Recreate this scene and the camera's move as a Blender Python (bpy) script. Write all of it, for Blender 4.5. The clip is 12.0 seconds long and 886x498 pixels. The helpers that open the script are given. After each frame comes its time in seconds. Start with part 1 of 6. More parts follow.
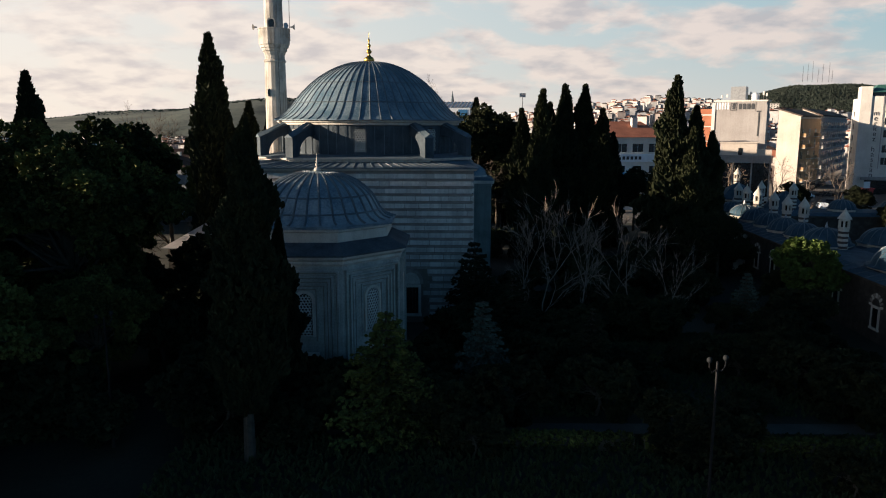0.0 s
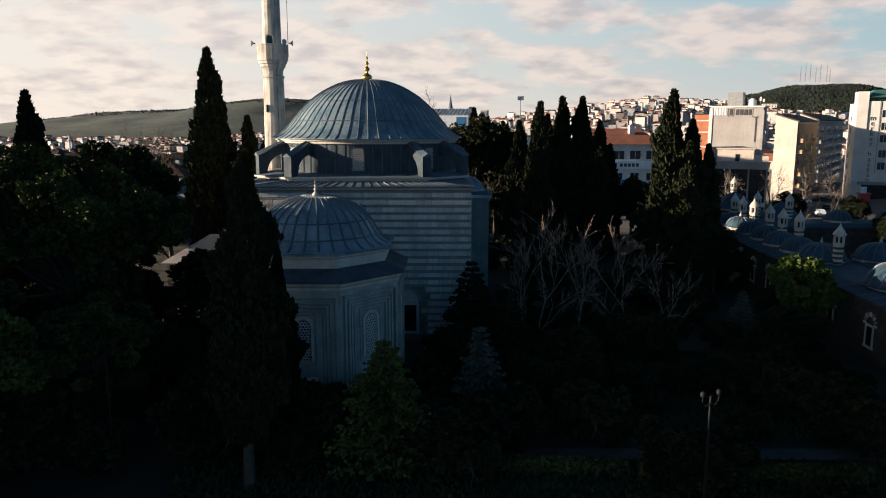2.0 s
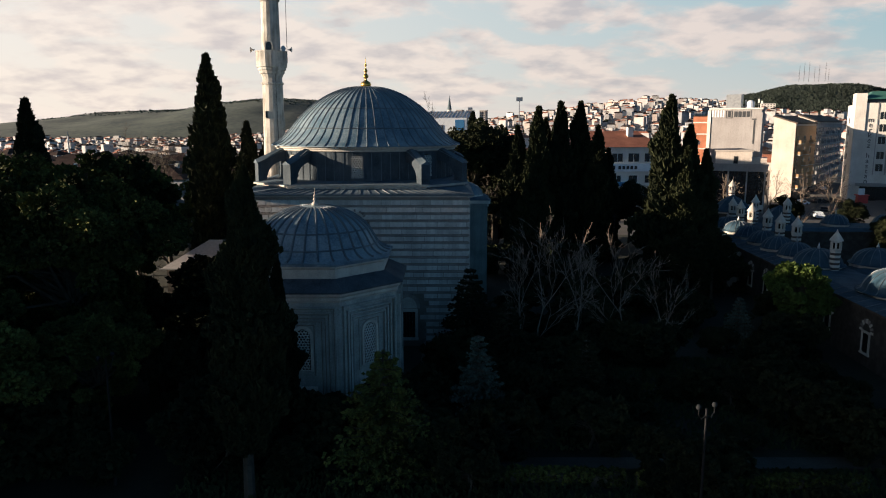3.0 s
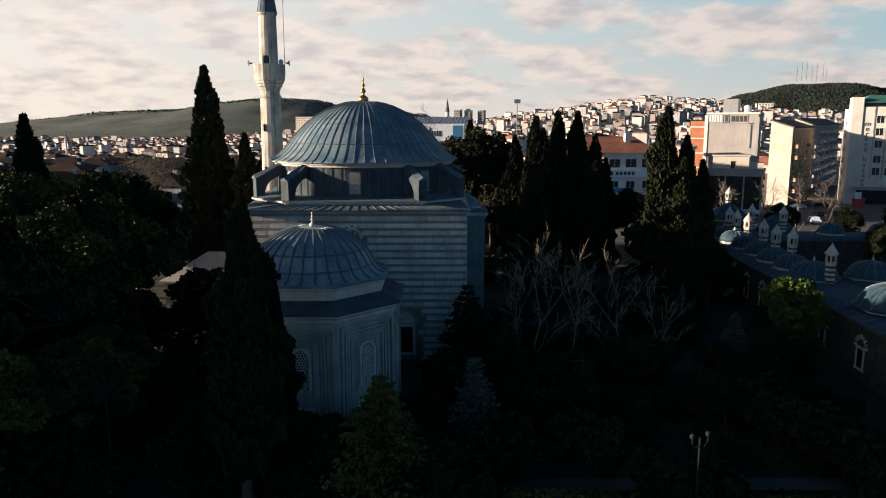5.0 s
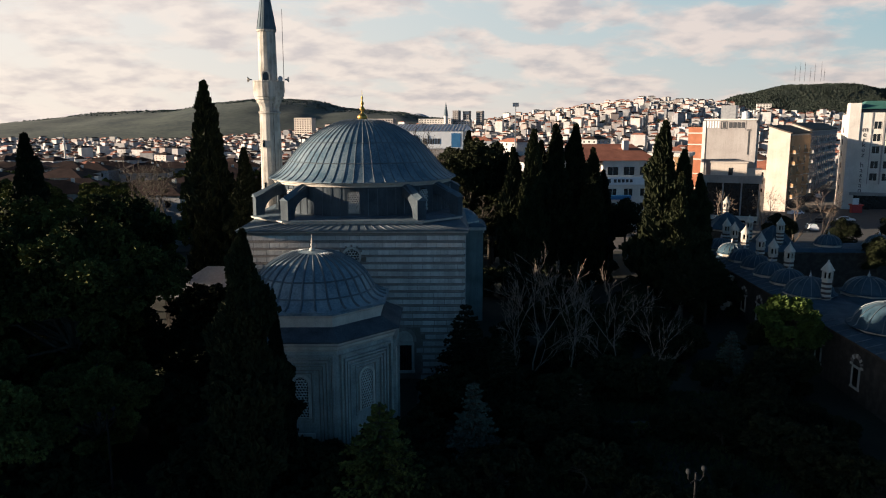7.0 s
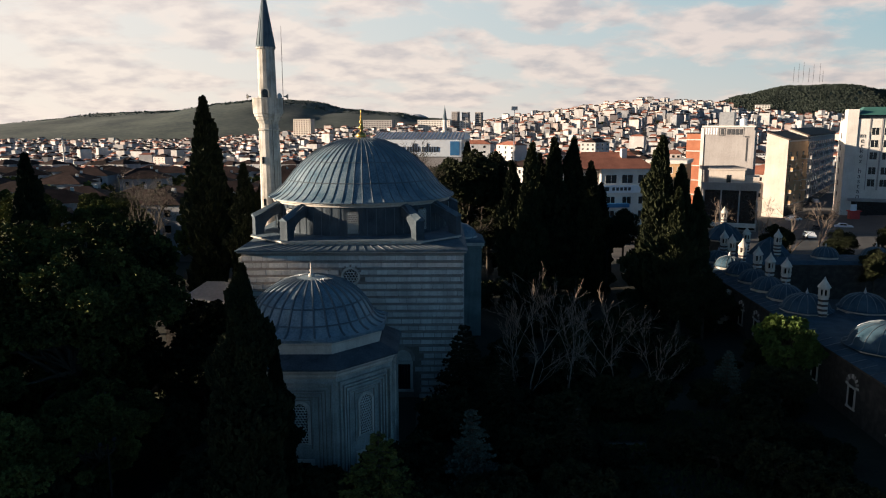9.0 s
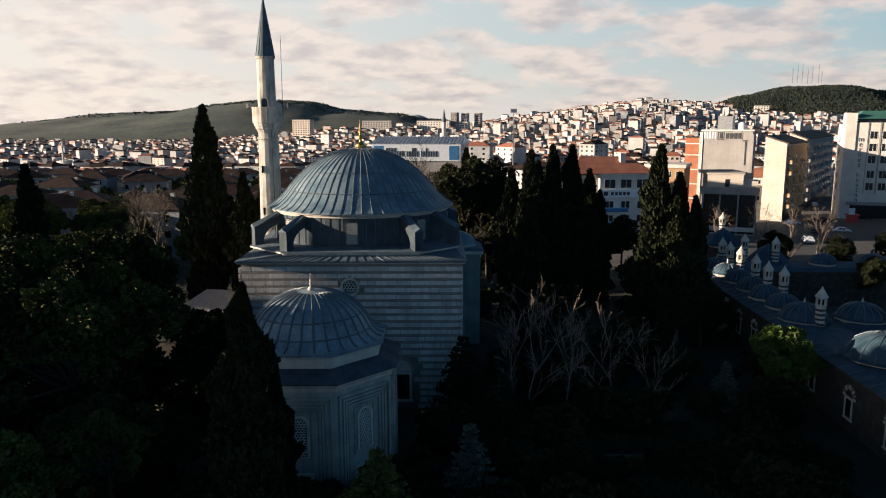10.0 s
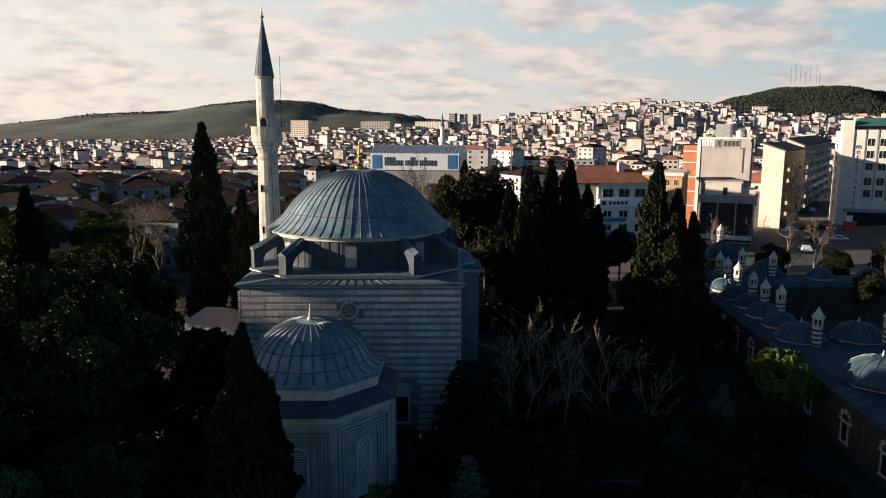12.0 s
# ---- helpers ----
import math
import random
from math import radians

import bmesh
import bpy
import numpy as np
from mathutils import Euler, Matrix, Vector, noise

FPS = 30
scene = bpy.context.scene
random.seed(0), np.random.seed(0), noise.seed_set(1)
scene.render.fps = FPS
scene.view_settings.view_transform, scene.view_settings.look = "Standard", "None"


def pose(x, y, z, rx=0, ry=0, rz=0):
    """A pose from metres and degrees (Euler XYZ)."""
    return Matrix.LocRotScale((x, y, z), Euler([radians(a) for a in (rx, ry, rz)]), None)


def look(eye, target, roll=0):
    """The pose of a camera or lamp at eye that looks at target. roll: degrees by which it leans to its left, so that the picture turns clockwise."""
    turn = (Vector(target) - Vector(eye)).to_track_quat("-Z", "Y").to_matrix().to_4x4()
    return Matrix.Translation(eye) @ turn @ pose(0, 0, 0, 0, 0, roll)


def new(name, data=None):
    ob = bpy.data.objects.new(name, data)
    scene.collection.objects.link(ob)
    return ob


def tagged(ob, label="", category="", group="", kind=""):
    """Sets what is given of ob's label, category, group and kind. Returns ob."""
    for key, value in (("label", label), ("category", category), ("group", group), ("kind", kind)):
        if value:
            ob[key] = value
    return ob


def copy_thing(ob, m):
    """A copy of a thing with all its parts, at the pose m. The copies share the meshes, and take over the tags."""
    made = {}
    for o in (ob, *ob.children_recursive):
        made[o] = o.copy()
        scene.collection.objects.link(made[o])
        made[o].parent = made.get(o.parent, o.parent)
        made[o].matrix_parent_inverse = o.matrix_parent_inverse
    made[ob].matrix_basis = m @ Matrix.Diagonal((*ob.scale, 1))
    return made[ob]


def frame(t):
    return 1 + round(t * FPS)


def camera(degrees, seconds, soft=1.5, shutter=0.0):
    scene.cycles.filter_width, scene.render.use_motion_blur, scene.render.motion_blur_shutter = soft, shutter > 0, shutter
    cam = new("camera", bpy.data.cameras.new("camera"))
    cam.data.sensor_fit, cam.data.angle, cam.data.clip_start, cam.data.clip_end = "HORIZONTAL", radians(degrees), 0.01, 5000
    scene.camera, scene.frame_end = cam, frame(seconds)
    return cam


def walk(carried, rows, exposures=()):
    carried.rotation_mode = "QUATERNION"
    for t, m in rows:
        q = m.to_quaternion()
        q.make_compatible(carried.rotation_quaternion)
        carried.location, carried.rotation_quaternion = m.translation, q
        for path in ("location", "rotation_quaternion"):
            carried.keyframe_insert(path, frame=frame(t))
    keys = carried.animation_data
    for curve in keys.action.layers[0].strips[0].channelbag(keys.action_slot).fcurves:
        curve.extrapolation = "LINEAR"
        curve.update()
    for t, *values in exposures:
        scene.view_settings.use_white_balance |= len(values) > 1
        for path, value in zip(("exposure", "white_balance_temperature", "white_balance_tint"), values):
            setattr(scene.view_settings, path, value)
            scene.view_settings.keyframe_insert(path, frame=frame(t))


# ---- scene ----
cam = camera(62.98, 12.0, soft=1.1)
# seconds, x, y, z, yaw, pitch, roll
PATH = [
    (0, -0.003, 0.003, 17.001, 0.115, -9.758, 0.128),
    (0.5, -0.056, 0.074, 17.373, 0.088, -9.763, 0.111),
    (1, -0.040, 0.053, 17.787, 0.059, -9.759, 0.098),
    (1.5, 0.013, -0.046, 18.205, 0.026, -9.756, 0.084),
    (2, 0.058, -0.152, 18.602, -0.008, -9.758, 0.061),
    (2.5, 0.083, -0.261, 18.945, -0.042, -9.771, 0.038),
    (3, 0.095, -0.314, 19.271, -0.080, -9.785, 0.020),
    (5, 0.185, -0.387, 20.695, -0.216, -9.839, -0.023),
    (5.5, 0.179, -0.421, 21.100, -0.239, -9.844, -0.028),
    (6, 0.164, -0.435, 21.514, -0.280, -9.840, -0.033),
    (6.5, 0.158, -0.457, 21.942, -0.315, -9.834, -0.039),
    (7, 0.178, -0.471, 22.373, -0.329, -9.834, -0.043),
    (9, 0.231, -0.533, 24.094, -0.406, -9.806, -0.059),
    (9.5, 0.244, -0.556, 24.513, -0.429, -9.788, -0.048),
    (10, 0.257, -0.614, 25.029, -0.468, -9.775, -0.035),
    (10.5, 0.251, -0.659, 25.533, -0.506, -9.771, -0.012),
    (11, 0.256, -0.692, 26.149, -0.538, -9.773, 0.013),
    (11.5, 0.237, -0.640, 26.624, -0.562, -9.781, 0.021),
    (12, 0.238, -0.547, 27.098, -0.600, -9.787, 0.005),
]
walk(cam, [(t, pose(x, y, z, 90 + pitch, 0, yaw) @ pose(0, 0, 0, 0, 0, roll)) for t, x, y, z, yaw, pitch, roll in PATH])

# ---- light ----
SUN_TO = Vector((-0.998, -0.055, 0.0)).normalized()
SUN_UP = 9.4
scene.view_settings.exposure = 1.2


def build_world():
    world = bpy.data.worlds.new("sky")
    scene.world = world
    world.use_nodes = True
    nt = world.node_tree
    nt.nodes.clear()
    N, L = nt.nodes.new, nt.links.new

    def math_node(op, a, b=None, clamp=False):
        n = N("ShaderNodeMath")
        n.operation, n.use_clamp = op, clamp
        for i, v in enumerate((a, b)):
            if v is None:
                continue
            if isinstance(v, (int, float)):
                n.inputs[i].default_value = v
            else:
                L(v, n.inputs[i])
        return n.outputs[0]

    def mix(fac, a, b):
        n = N("ShaderNodeMix")
        n.data_type = "RGBA"
        for s, v in ((n.inputs[0], fac), (n.inputs[6], a), (n.inputs[7], b)):
            if isinstance(v, (int, float)):
                s.default_value = v
            elif isinstance(v, tuple):
                s.default_value = (*v, 1)
            else:
                L(v, s)
        return n.outputs[2]

    out = N("ShaderNodeOutputWorld")
    sky = N("ShaderNodeTexSky")
    sky.sky_type, sky.sun_disc = "NISHITA", False
    sky.sun_elevation = radians(SUN_UP)
    sky.sun_rotation = math.atan2(SUN_TO.x, SUN_TO.y)
    sky.altitude, sky.air_density, sky.dust_density, sky.ozone_density = 100, 1.0, 1.2, 2.0
    co = N("ShaderNodeTexCoord")
    sep = N("ShaderNodeSeparateXYZ")
    L(co.outputs["Generated"], sep.inputs[0])
    X, Y, Z = sep.outputs
    up = math_node("MAXIMUM", Z, 0.0)
    # share of the sky near the sun's side of the horizon
    sunside = math_node("ADD", math_node("MULTIPLY", X, SUN_TO.x), math_node("MULTIPLY", Y, SUN_TO.y))
    # the veil of bright air: along the horizon, strongest towards the sun
    low = math_node("POWER", math_node("SUBTRACT", 1.0, up, True), 9.0)
    ahead = N("ShaderNodeMapRange")
    ahead.inputs[1].default_value, ahead.inputs[2].default_value = -0.75, 0.45
    L(sunside, ahead.inputs[0])
    away = N("ShaderNodeMapRange")
    away.inputs[1].default_value, away.inputs[2].default_value = -0.02, 0.82
    L(math_node("MAXIMUM", Y, math_node("SUBTRACT", sunside, 0.25)), away.inputs[0])
    veil = mix(ahead.outputs[0], VEIL_FAR, VEIL_SUN)
    blue = mix(ahead.outputs[0], BLUE_FAR, BLUE_SUN)
    clear = mix(math_node("MULTIPLY", low, 0.9), blue, veil)
    # flat cloud deck seen at a low angle
    div = math_node("ADD", up, 0.26)
    cx, cy = math_node("DIVIDE", X, div), math_node("DIVIDE", Y, div)
    comb = N("ShaderNodeCombineXYZ")
    L(cx, comb.inputs[0])
    L(cy, comb.inputs[1])
    big = N("ShaderNodeTexNoise")
    big.inputs["Scale"].default_value, big.inputs["Detail"].default_value = 2.5, 9
    big.inputs["Roughness"].default_value, big.inputs["Distortion"].default_value = 0.56, 0.25
    off = N("ShaderNodeVectorMath")
    off.inputs[1].default_value = CLOUD_SHIFT
    L(comb.outputs[0], off.inputs[0])
    L(off.outputs[0], big.inputs["Vector"])
    cover = N("ShaderNodeMapRange")
    cover.interpolation_type = "SMOOTHSTEP"
    cover.inputs[1].default_value, cover.inputs[2].default_value = 0.41, 0.55
    L(math_node("ADD", big.outputs[0], math_node("MULTIPLY", sunside, 0.06)), cover.inputs[0])
    small = N("ShaderNodeTexNoise")
    small.inputs["Scale"].default_value, small.inputs["Detail"].default_value = 7.0, 8
    L(off.outputs[0], small.inputs["Vector"])
    shade = N("ShaderNodeMapRange")
    shade.inputs[1].default_value, shade.inputs[2].default_value = 0.42, 0.66
    L(small.outputs[0], shade.inputs[0])
    lit = mix(ahead.outputs[0], CLOUD_FAR, CLOUD_SUN)
    dim = mix(ahead.outputs[0], DIM_FAR, DIM_SUN)
    cloud = mix(shade.outputs[0], lit, dim)
    full = mix(math_node("MULTIPLY", cover.outputs[0], 0.93), clear, cloud)
    # the side of the sky away from the low sun, and overhead, is dimmer
    fade = mix(away.outputs[0], BACK, (1.0, 1.0, 1.0))
    over = N("ShaderNodeMapRange")
    over.inputs[1].default_value, over.inputs[2].default_value = 0.17, 0.5
    L(up, over.inputs[0])
    high = mix(over.outputs[0], (1.0, 1.0, 1.0), OVERHEAD)
    m1 = N("ShaderNodeMix")
    m1.data_type, m1.blend_type = "RGBA", "MULTIPLY"
    m1.inputs[0].default_value = 1.0
    L(full, m1.inputs[6])
    L(fade, m1.inputs[7])
    m2 = N("ShaderNodeVectorMath")
    m2.operation = "MULTIPLY"
    L(m1.outputs[2], m2.inputs[0])
    L(high, m2.inputs[1])
    b1, b2, add = N("ShaderNodeBackground"), N("ShaderNodeBackground"), N("ShaderNodeAddShader")
    L(sky.outputs[0], b1.inputs[0])
    b1.inputs[1].default_value = 0.05 * SKY_PART * 0.7
    L(m2.outputs[0], b2.inputs[0])
    b2.inputs[1].default_value = 0.425
    L(b1.outputs[0], add.inputs[0])
    L(b2.outputs[0], add.inputs[1])
    L(add.outputs[0], out.inputs[0])


SKY_PART = 0.15
VEIL_FAR, VEIL_SUN = (0.62, 0.57, 0.54), (0.98, 0.85, 0.74)
BLUE_FAR, BLUE_SUN = (0.15, 0.42, 0.54), (0.84, 0.81, 0.77)
CLOUD_FAR, CLOUD_SUN = (0.74, 0.62, 0.58), (0.96, 0.84, 0.75)
DIM_FAR, DIM_SUN = (0.44, 0.43, 0.46), (0.70, 0.62, 0.60)
BACK, OVERHEAD = (0.16, 0.47, 0.83), (0.038, 0.11, 0.185)
CLOUD_SHIFT = (3.1, 7.7, 0.0)
build_world()

sun = new("sun", bpy.data.lights.new("sun", "SUN"))
sun.data.energy, sun.data.angle, sun.data.color = 5.0, radians(0.6), (1.0, 0.81, 0.62)
sun_way = Vector((SUN_TO.x, SUN_TO.y, math.tan(radians(SUN_UP))))
sun.matrix_world = look(sun_way * 200, (0, 0, 0))

# ---- materials ----
def mat(name, dark, light, scale=1.0, rough=0.8, bump=0.2, metal=0.0, stretch=(1, 1, 1), per=0.0, fine=14.0, spec=0.5, streak=0.0):
    """Two scales of noise between two colours, with relief; per: how far alike pieces differ."""
    m = bpy.data.materials.new(name)
    m.use_nodes = True
    nt = m.node_tree
    N, L = nt.nodes.new, nt.links.new
    bsdf = nt.nodes["Principled BSDF"]
    bsdf.inputs["Roughness"].default_value = rough
    bsdf.inputs["Metallic"].default_value = metal
    bsdf.inputs["Specular IOR Level"].default_value = spec
    geo = N("ShaderNodeNewGeometry")
    mp = N("ShaderNodeMapping")
    mp.inputs["Scale"].default_value = stretch
    L(geo.outputs["Position"], mp.inputs[0])
    n1, n2 = N("ShaderNodeTexNoise"), N("ShaderNodeTexNoise")
    n1.inputs["Scale"].default_value, n1.inputs["Detail"].default_value = scale, 5
    n2.inputs["Scale"].default_value, n2.inputs["Detail"].default_value = scale * fine, 4
    L(mp.outputs[0], n1.inputs["Vector"])
    L(mp.outputs[0], n2.inputs["Vector"])
    avg = N("ShaderNodeMath")
    avg.operation = "MULTIPLY_ADD"
    L(n2.outputs[0], avg.inputs[0])
    avg.inputs[1].default_value = 0.45
    half = N("ShaderNodeMath")
    half.operation = "MULTIPLY"
    L(n1.outputs[0], half.inputs[0])
    half.inputs[1].default_value = 0.6
    L(half.outputs[0], avg.inputs[2])
    rng = N("ShaderNodeMapRange")
    rng.inputs[1].default_value, rng.inputs[2].default_value = 0.36, 0.68
    last = avg.outputs[0]
    if streak:
        ms = N("ShaderNodeMapping")
        ms.inputs["Scale"].default_value = (2.2, 2.2, 0.12)
        L(geo.outputs["Position"], ms.inputs[0])
        ns = N("ShaderNodeTexNoise")
        ns.inputs["Scale"].default_value, ns.inputs["Detail"].default_value = 1.3, 4
        L(ms.outputs[0], ns.inputs["Vector"])
        st = N("ShaderNodeMath")
        st.operation = "MULTIPLY_ADD"
        L(ns.outputs[0], st.inputs[0])
        st.inputs[1].default_value = -streak
        ad = N("ShaderNodeMath")
        ad.operation = "ADD"
        L(last, ad.inputs[0])
        ad.inputs[1].default_value = streak * 0.5
        L(ad.outputs[0], st.inputs[2])
        last = st.outputs[0]
    if per:
        info = N("ShaderNodeObjectInfo")
        pr = N("ShaderNodeMath")
        pr.operation = "MULTIPLY_ADD"
        L(info.outputs["Random"], pr.inputs[0])
        pr.inputs[1].default_value = per
        sh = N("ShaderNodeMath")
        sh.operation = "MULTIPLY_ADD"
        L(geo.outputs["Random Per Island"], sh.inputs[0])
        sh.inputs[1].default_value = per
        a0 = N("ShaderNodeMath")
        a0.operation = "SUBTRACT"
        L(last, a0.inputs[0])
        a0.inputs[1].default_value = per
        L(a0.outputs[0], sh.inputs[2])
        L(sh.outputs[0], pr.inputs[2])
        last = pr.outputs[0]
    L(last, rng.inputs[0])
    mx = N("ShaderNodeMix")
    mx.data_type = "RGBA"
    mx.inputs[6].default_value, mx.inputs[7].default_value = (*dark, 1), (*light, 1)
    L(rng.outputs[0], mx.inputs[0])
    L(mx.outputs[2], bsdf.inputs["Base Color"])
    if bump:
        bp = N("ShaderNodeBump")
        bp.inputs["Strength"].default_value = bump
        bp.inputs["Distance"].default_value = 0.05
        L(n2.outputs[0], bp.inputs["Height"])
        L(bp.outputs[0], bsdf.inputs["Normal"])
    return m


LEAD = mat("lead sheet", (0.068, 0.128, 0.172), (0.285, 0.345, 0.372), 0.6, 0.48, 0.25, 0.0, spec=0.45, per=0.12, streak=0.25)
# school roofs: the shade they stand in is mixed into the lead colour
LEAD_SHADED = mat("school lead darkened for shade", (0.016, 0.046, 0.07), (0.06, 0.105, 0.14), 0.8, 0.8, 0.3, 0.0, streak=0.25, spec=0.2)
# lead with the shade under the eaves put into its colour
LEAD_DRUM = mat("shade-toned lead", (0.028, 0.042, 0.055), (0.085, 0.105, 0.12), 0.8, 0.75, 0.3, 0.0, streak=0.25, spec=0.2)
LEAD_DARK = mat("weathered lead", (0.05, 0.08, 0.105), (0.145, 0.185, 0.21), 0.8, 0.7, 0.3, 0.0, streak=0.25, spec=0.25)
SEAM = mat("lead seam", (0.06, 0.085, 0.105), (0.16, 0.19, 0.21), 1.0, 0.5, 0.2, 0.2)
STONE = mat("pale cut stone", (0.45, 0.43, 0.40), (0.72, 0.69, 0.64), 0.7, 0.85, 0.35, per=0.16, streak=0.6)
STONE_TRIM = mat("cream stone trim", (0.42, 0.38, 0.33), (0.66, 0.61, 0.53), 0.9, 0.85, 0.3, streak=0.3)
CHIMNEY_BRICK = mat("sooty chimney brick", (0.045, 0.036, 0.034), (0.115, 0.085, 0.075), 2.0, 0.9, 0.3)
BRICK_BAND = mat("brick course", (0.21, 0.18, 0.16), (0.36, 0.315, 0.28), 1.5, 0.9, 0.4)
# marble copy with the portico's teal shade worked into its colour
PORTICO = mat("portico marble with shade tint", (0.12, 0.15, 0.145), (0.25, 0.28, 0.265), 0.7, 0.7, 0.2, streak=0.4)
STONE_OLD = mat("stained minaret limestone", (0.27, 0.245, 0.21), (0.60, 0.56, 0.50), 0.9, 0.88, 0.4, streak=0.9)
MARBLE = mat("grey marble", (0.20, 0.22, 0.205), (0.45, 0.455, 0.42), 0.7, 0.6, 0.2, streak=0.35)
MORTAR = mat("mortar joints", (0.16, 0.14, 0.12), (0.25, 0.22, 0.19), 2.0, 0.95, 0.3)
PLASTER_LATTICE = mat("white plaster lattice", (0.50, 0.48, 0.44), (0.70, 0.68, 0.62), 2.0, 0.8, 0.1)
DARKNESS = mat("dark window glass", (0.006, 0.008, 0.01), (0.015, 0.018, 0.02), 2.0, 0.25, 0.0)
GOLD = mat("gilded copper", (0.55, 0.32, 0.07), (0.80, 0.52, 0.16), 3.0, 0.32, 0.1, 1.0)
# soil colour holds the deep shade under the garden trees
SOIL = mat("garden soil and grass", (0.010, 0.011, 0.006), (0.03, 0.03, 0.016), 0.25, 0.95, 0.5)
GRASS = mat("grass", (0.02, 0.035, 0.012), (0.06, 0.08, 0.025), 0.6, 0.9, 0.3, per=0.1)
PAVE = mat("garden path stone", (0.045, 0.042, 0.036), (0.09, 0.085, 0.07), 0.8, 0.9, 0.3, per=0.1)
BARK = mat("bark", (0.04, 0.032, 0.025), (0.10, 0.085, 0.065), 3.0, 0.95, 0.5)
BARK_PALE = mat("pale bark", (0.11, 0.082, 0.064), (0.27, 0.21, 0.165), 3.0, 0.9, 0.4)
CYPRESS = mat("cypress foliage", (0.007, 0.011, 0.005), (0.038, 0.044, 0.018), 1.2, 0.85, 0.0, per=0.22, spec=0.2)
PINE = mat("pine foliage", (0.012, 0.018, 0.005), (0.15, 0.16, 0.042), 0.4, 0.85, 0.0, per=0.12, spec=0.2)
SPRUCE = mat("blue spruce foliage", (0.03, 0.05, 0.04), (0.105, 0.145, 0.12), 1.0, 0.85, 0.0, per=0.2, spec=0.2)
BROADLEAF = mat("laurel foliage", (0.022, 0.042, 0.008), (0.085, 0.13, 0.025), 1.0, 0.7, 0.0, per=0.2, spec=0.3)
FOREST = mat("forested hill", (0.017, 0.036, 0.037), (0.088, 0.108, 0.085), 0.006, 0.95, 0.0, fine=9.0)
WOODS = mat("dark woodland", (0.012, 0.022, 0.019), (0.035, 0.046, 0.034), 0.01, 0.95, 0.0, per=0.25)
EARTH = mat("town ground", (0.06, 0.055, 0.05), (0.14, 0.125, 0.11), 0.02, 0.95, 0.2)
ASPHALT = mat("asphalt", (0.035, 0.036, 0.038), (0.065, 0.065, 0.066), 0.5, 0.9, 0.2)
WHITE_WALL = mat("white painted wall", (0.52, 0.49, 0.45), (0.70, 0.67, 0.625), 0.3, 0.85, 0.1, streak=0.2)
GREY_WALL = mat("grey plaster wall", (0.26, 0.24, 0.232), (0.36, 0.34, 0.33), 0.25, 0.9, 0.1, streak=0.3)
CREAM_WALL = mat("cream plaster wall", (0.46, 0.40, 0.345), (0.62, 0.55, 0.48), 0.3, 0.9, 0.1, streak=0.25)
OCHRE_WALL = mat("ochre plaster wall", (0.36, 0.21, 0.10), (0.50, 0.31, 0.17), 0.3, 0.9, 0.1, streak=0.2)
RED_WALL = mat("red brick cladding", (0.30, 0.10, 0.05), (0.44, 0.17, 0.09), 0.6, 0.9, 0.2)
ROOF_TILE = mat("red roof tiles", (0.22, 0.075, 0.045), (0.40, 0.15, 0.09), 0.5, 0.9, 0.3, per=0.15)
GREEN_ROOF = mat("green sheet roof", (0.03, 0.11, 0.09), (0.06, 0.17, 0.14), 0.4, 0.5, 0.1)
BLACK = mat("dark metal", (0.015, 0.015, 0.016), (0.03, 0.03, 0.032), 2.0, 0.5, 0.1, 0.6)
STEEL = mat("galvanised steel", (0.25, 0.26, 0.27), (0.42, 0.43, 0.44), 2.0, 0.45, 0.1, 0.8)
LETTER = mat("dark sign letters", (0.02, 0.022, 0.03), (0.04, 0.045, 0.05), 2.0, 0.6, 0.0)
BLUE_SIGN = mat("blue sign print", (0.02, 0.12, 0.28), (0.04, 0.2, 0.4), 1.0, 0.6, 0.0)
SIGN_WHITE = mat("white sign board", (0.66, 0.70, 0.74), (0.78, 0.81, 0.84), 1.0, 0.6, 0.0)
RED_PAINT = mat("red paint", (0.40, 0.03, 0.03), (0.60, 0.06, 0.05), 1.0, 0.5, 0.0)
LAMP_GLASS = mat("dusty lamp glass", (0.012, 0.014, 0.016), (0.03, 0.033, 0.036), 2.0, 0.7, 0.0, spec=0.1)
# rubble tone lowered to carry the shade on the school walls
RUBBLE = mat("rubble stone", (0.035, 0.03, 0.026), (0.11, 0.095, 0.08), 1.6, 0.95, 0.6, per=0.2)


# ---- helpers ----
def link(name, me, material, parent=None, label=""):
    if material is not None and not me.materials:
        me.materials.append(material)
    ob = new(name, me)
    if parent is not None:
        ob.parent = parent
    if label:
        ob["label"] = label
    return ob


def part(name, bm, material, parent=None, label="", smooth=False):
    me = bpy.data.meshes.new(name)
    bm.to_mesh(me)
    bm.free()
    if smooth:
        for p in me.polygons:
            p.use_smooth = True
    return link(name, me, material, parent, label)


def thing(name, label, category, group="", kind="", at=(0, 0, 0), turn=0.0):
    e = new(name)
    e.matrix_basis = pose(*at, 0, 0, turn)
    return tagged(e, label, category, group, kind)


def box(bm, x0, y0, z0, x1, y1, z1, m=None):
    v = [bm.verts.new(p) for p in ((x0, y0, z0), (x1, y0, z0), (x1, y1, z0), (x0, y1, z0), (x0, y0, z1), (x1, y0, z1), (x1, y1, z1), (x0, y1, z1))]
    for f in ((3, 2, 1, 0), (4, 5, 6, 7), (0, 1, 5, 4), (1, 2, 6, 5), (2, 3, 7, 6), (3, 0, 4, 7)):
        bm.faces.new([v[i] for i in f])
    if m is not None:
        bmesh.ops.transform(bm, matrix=m, verts=v)
    return bm


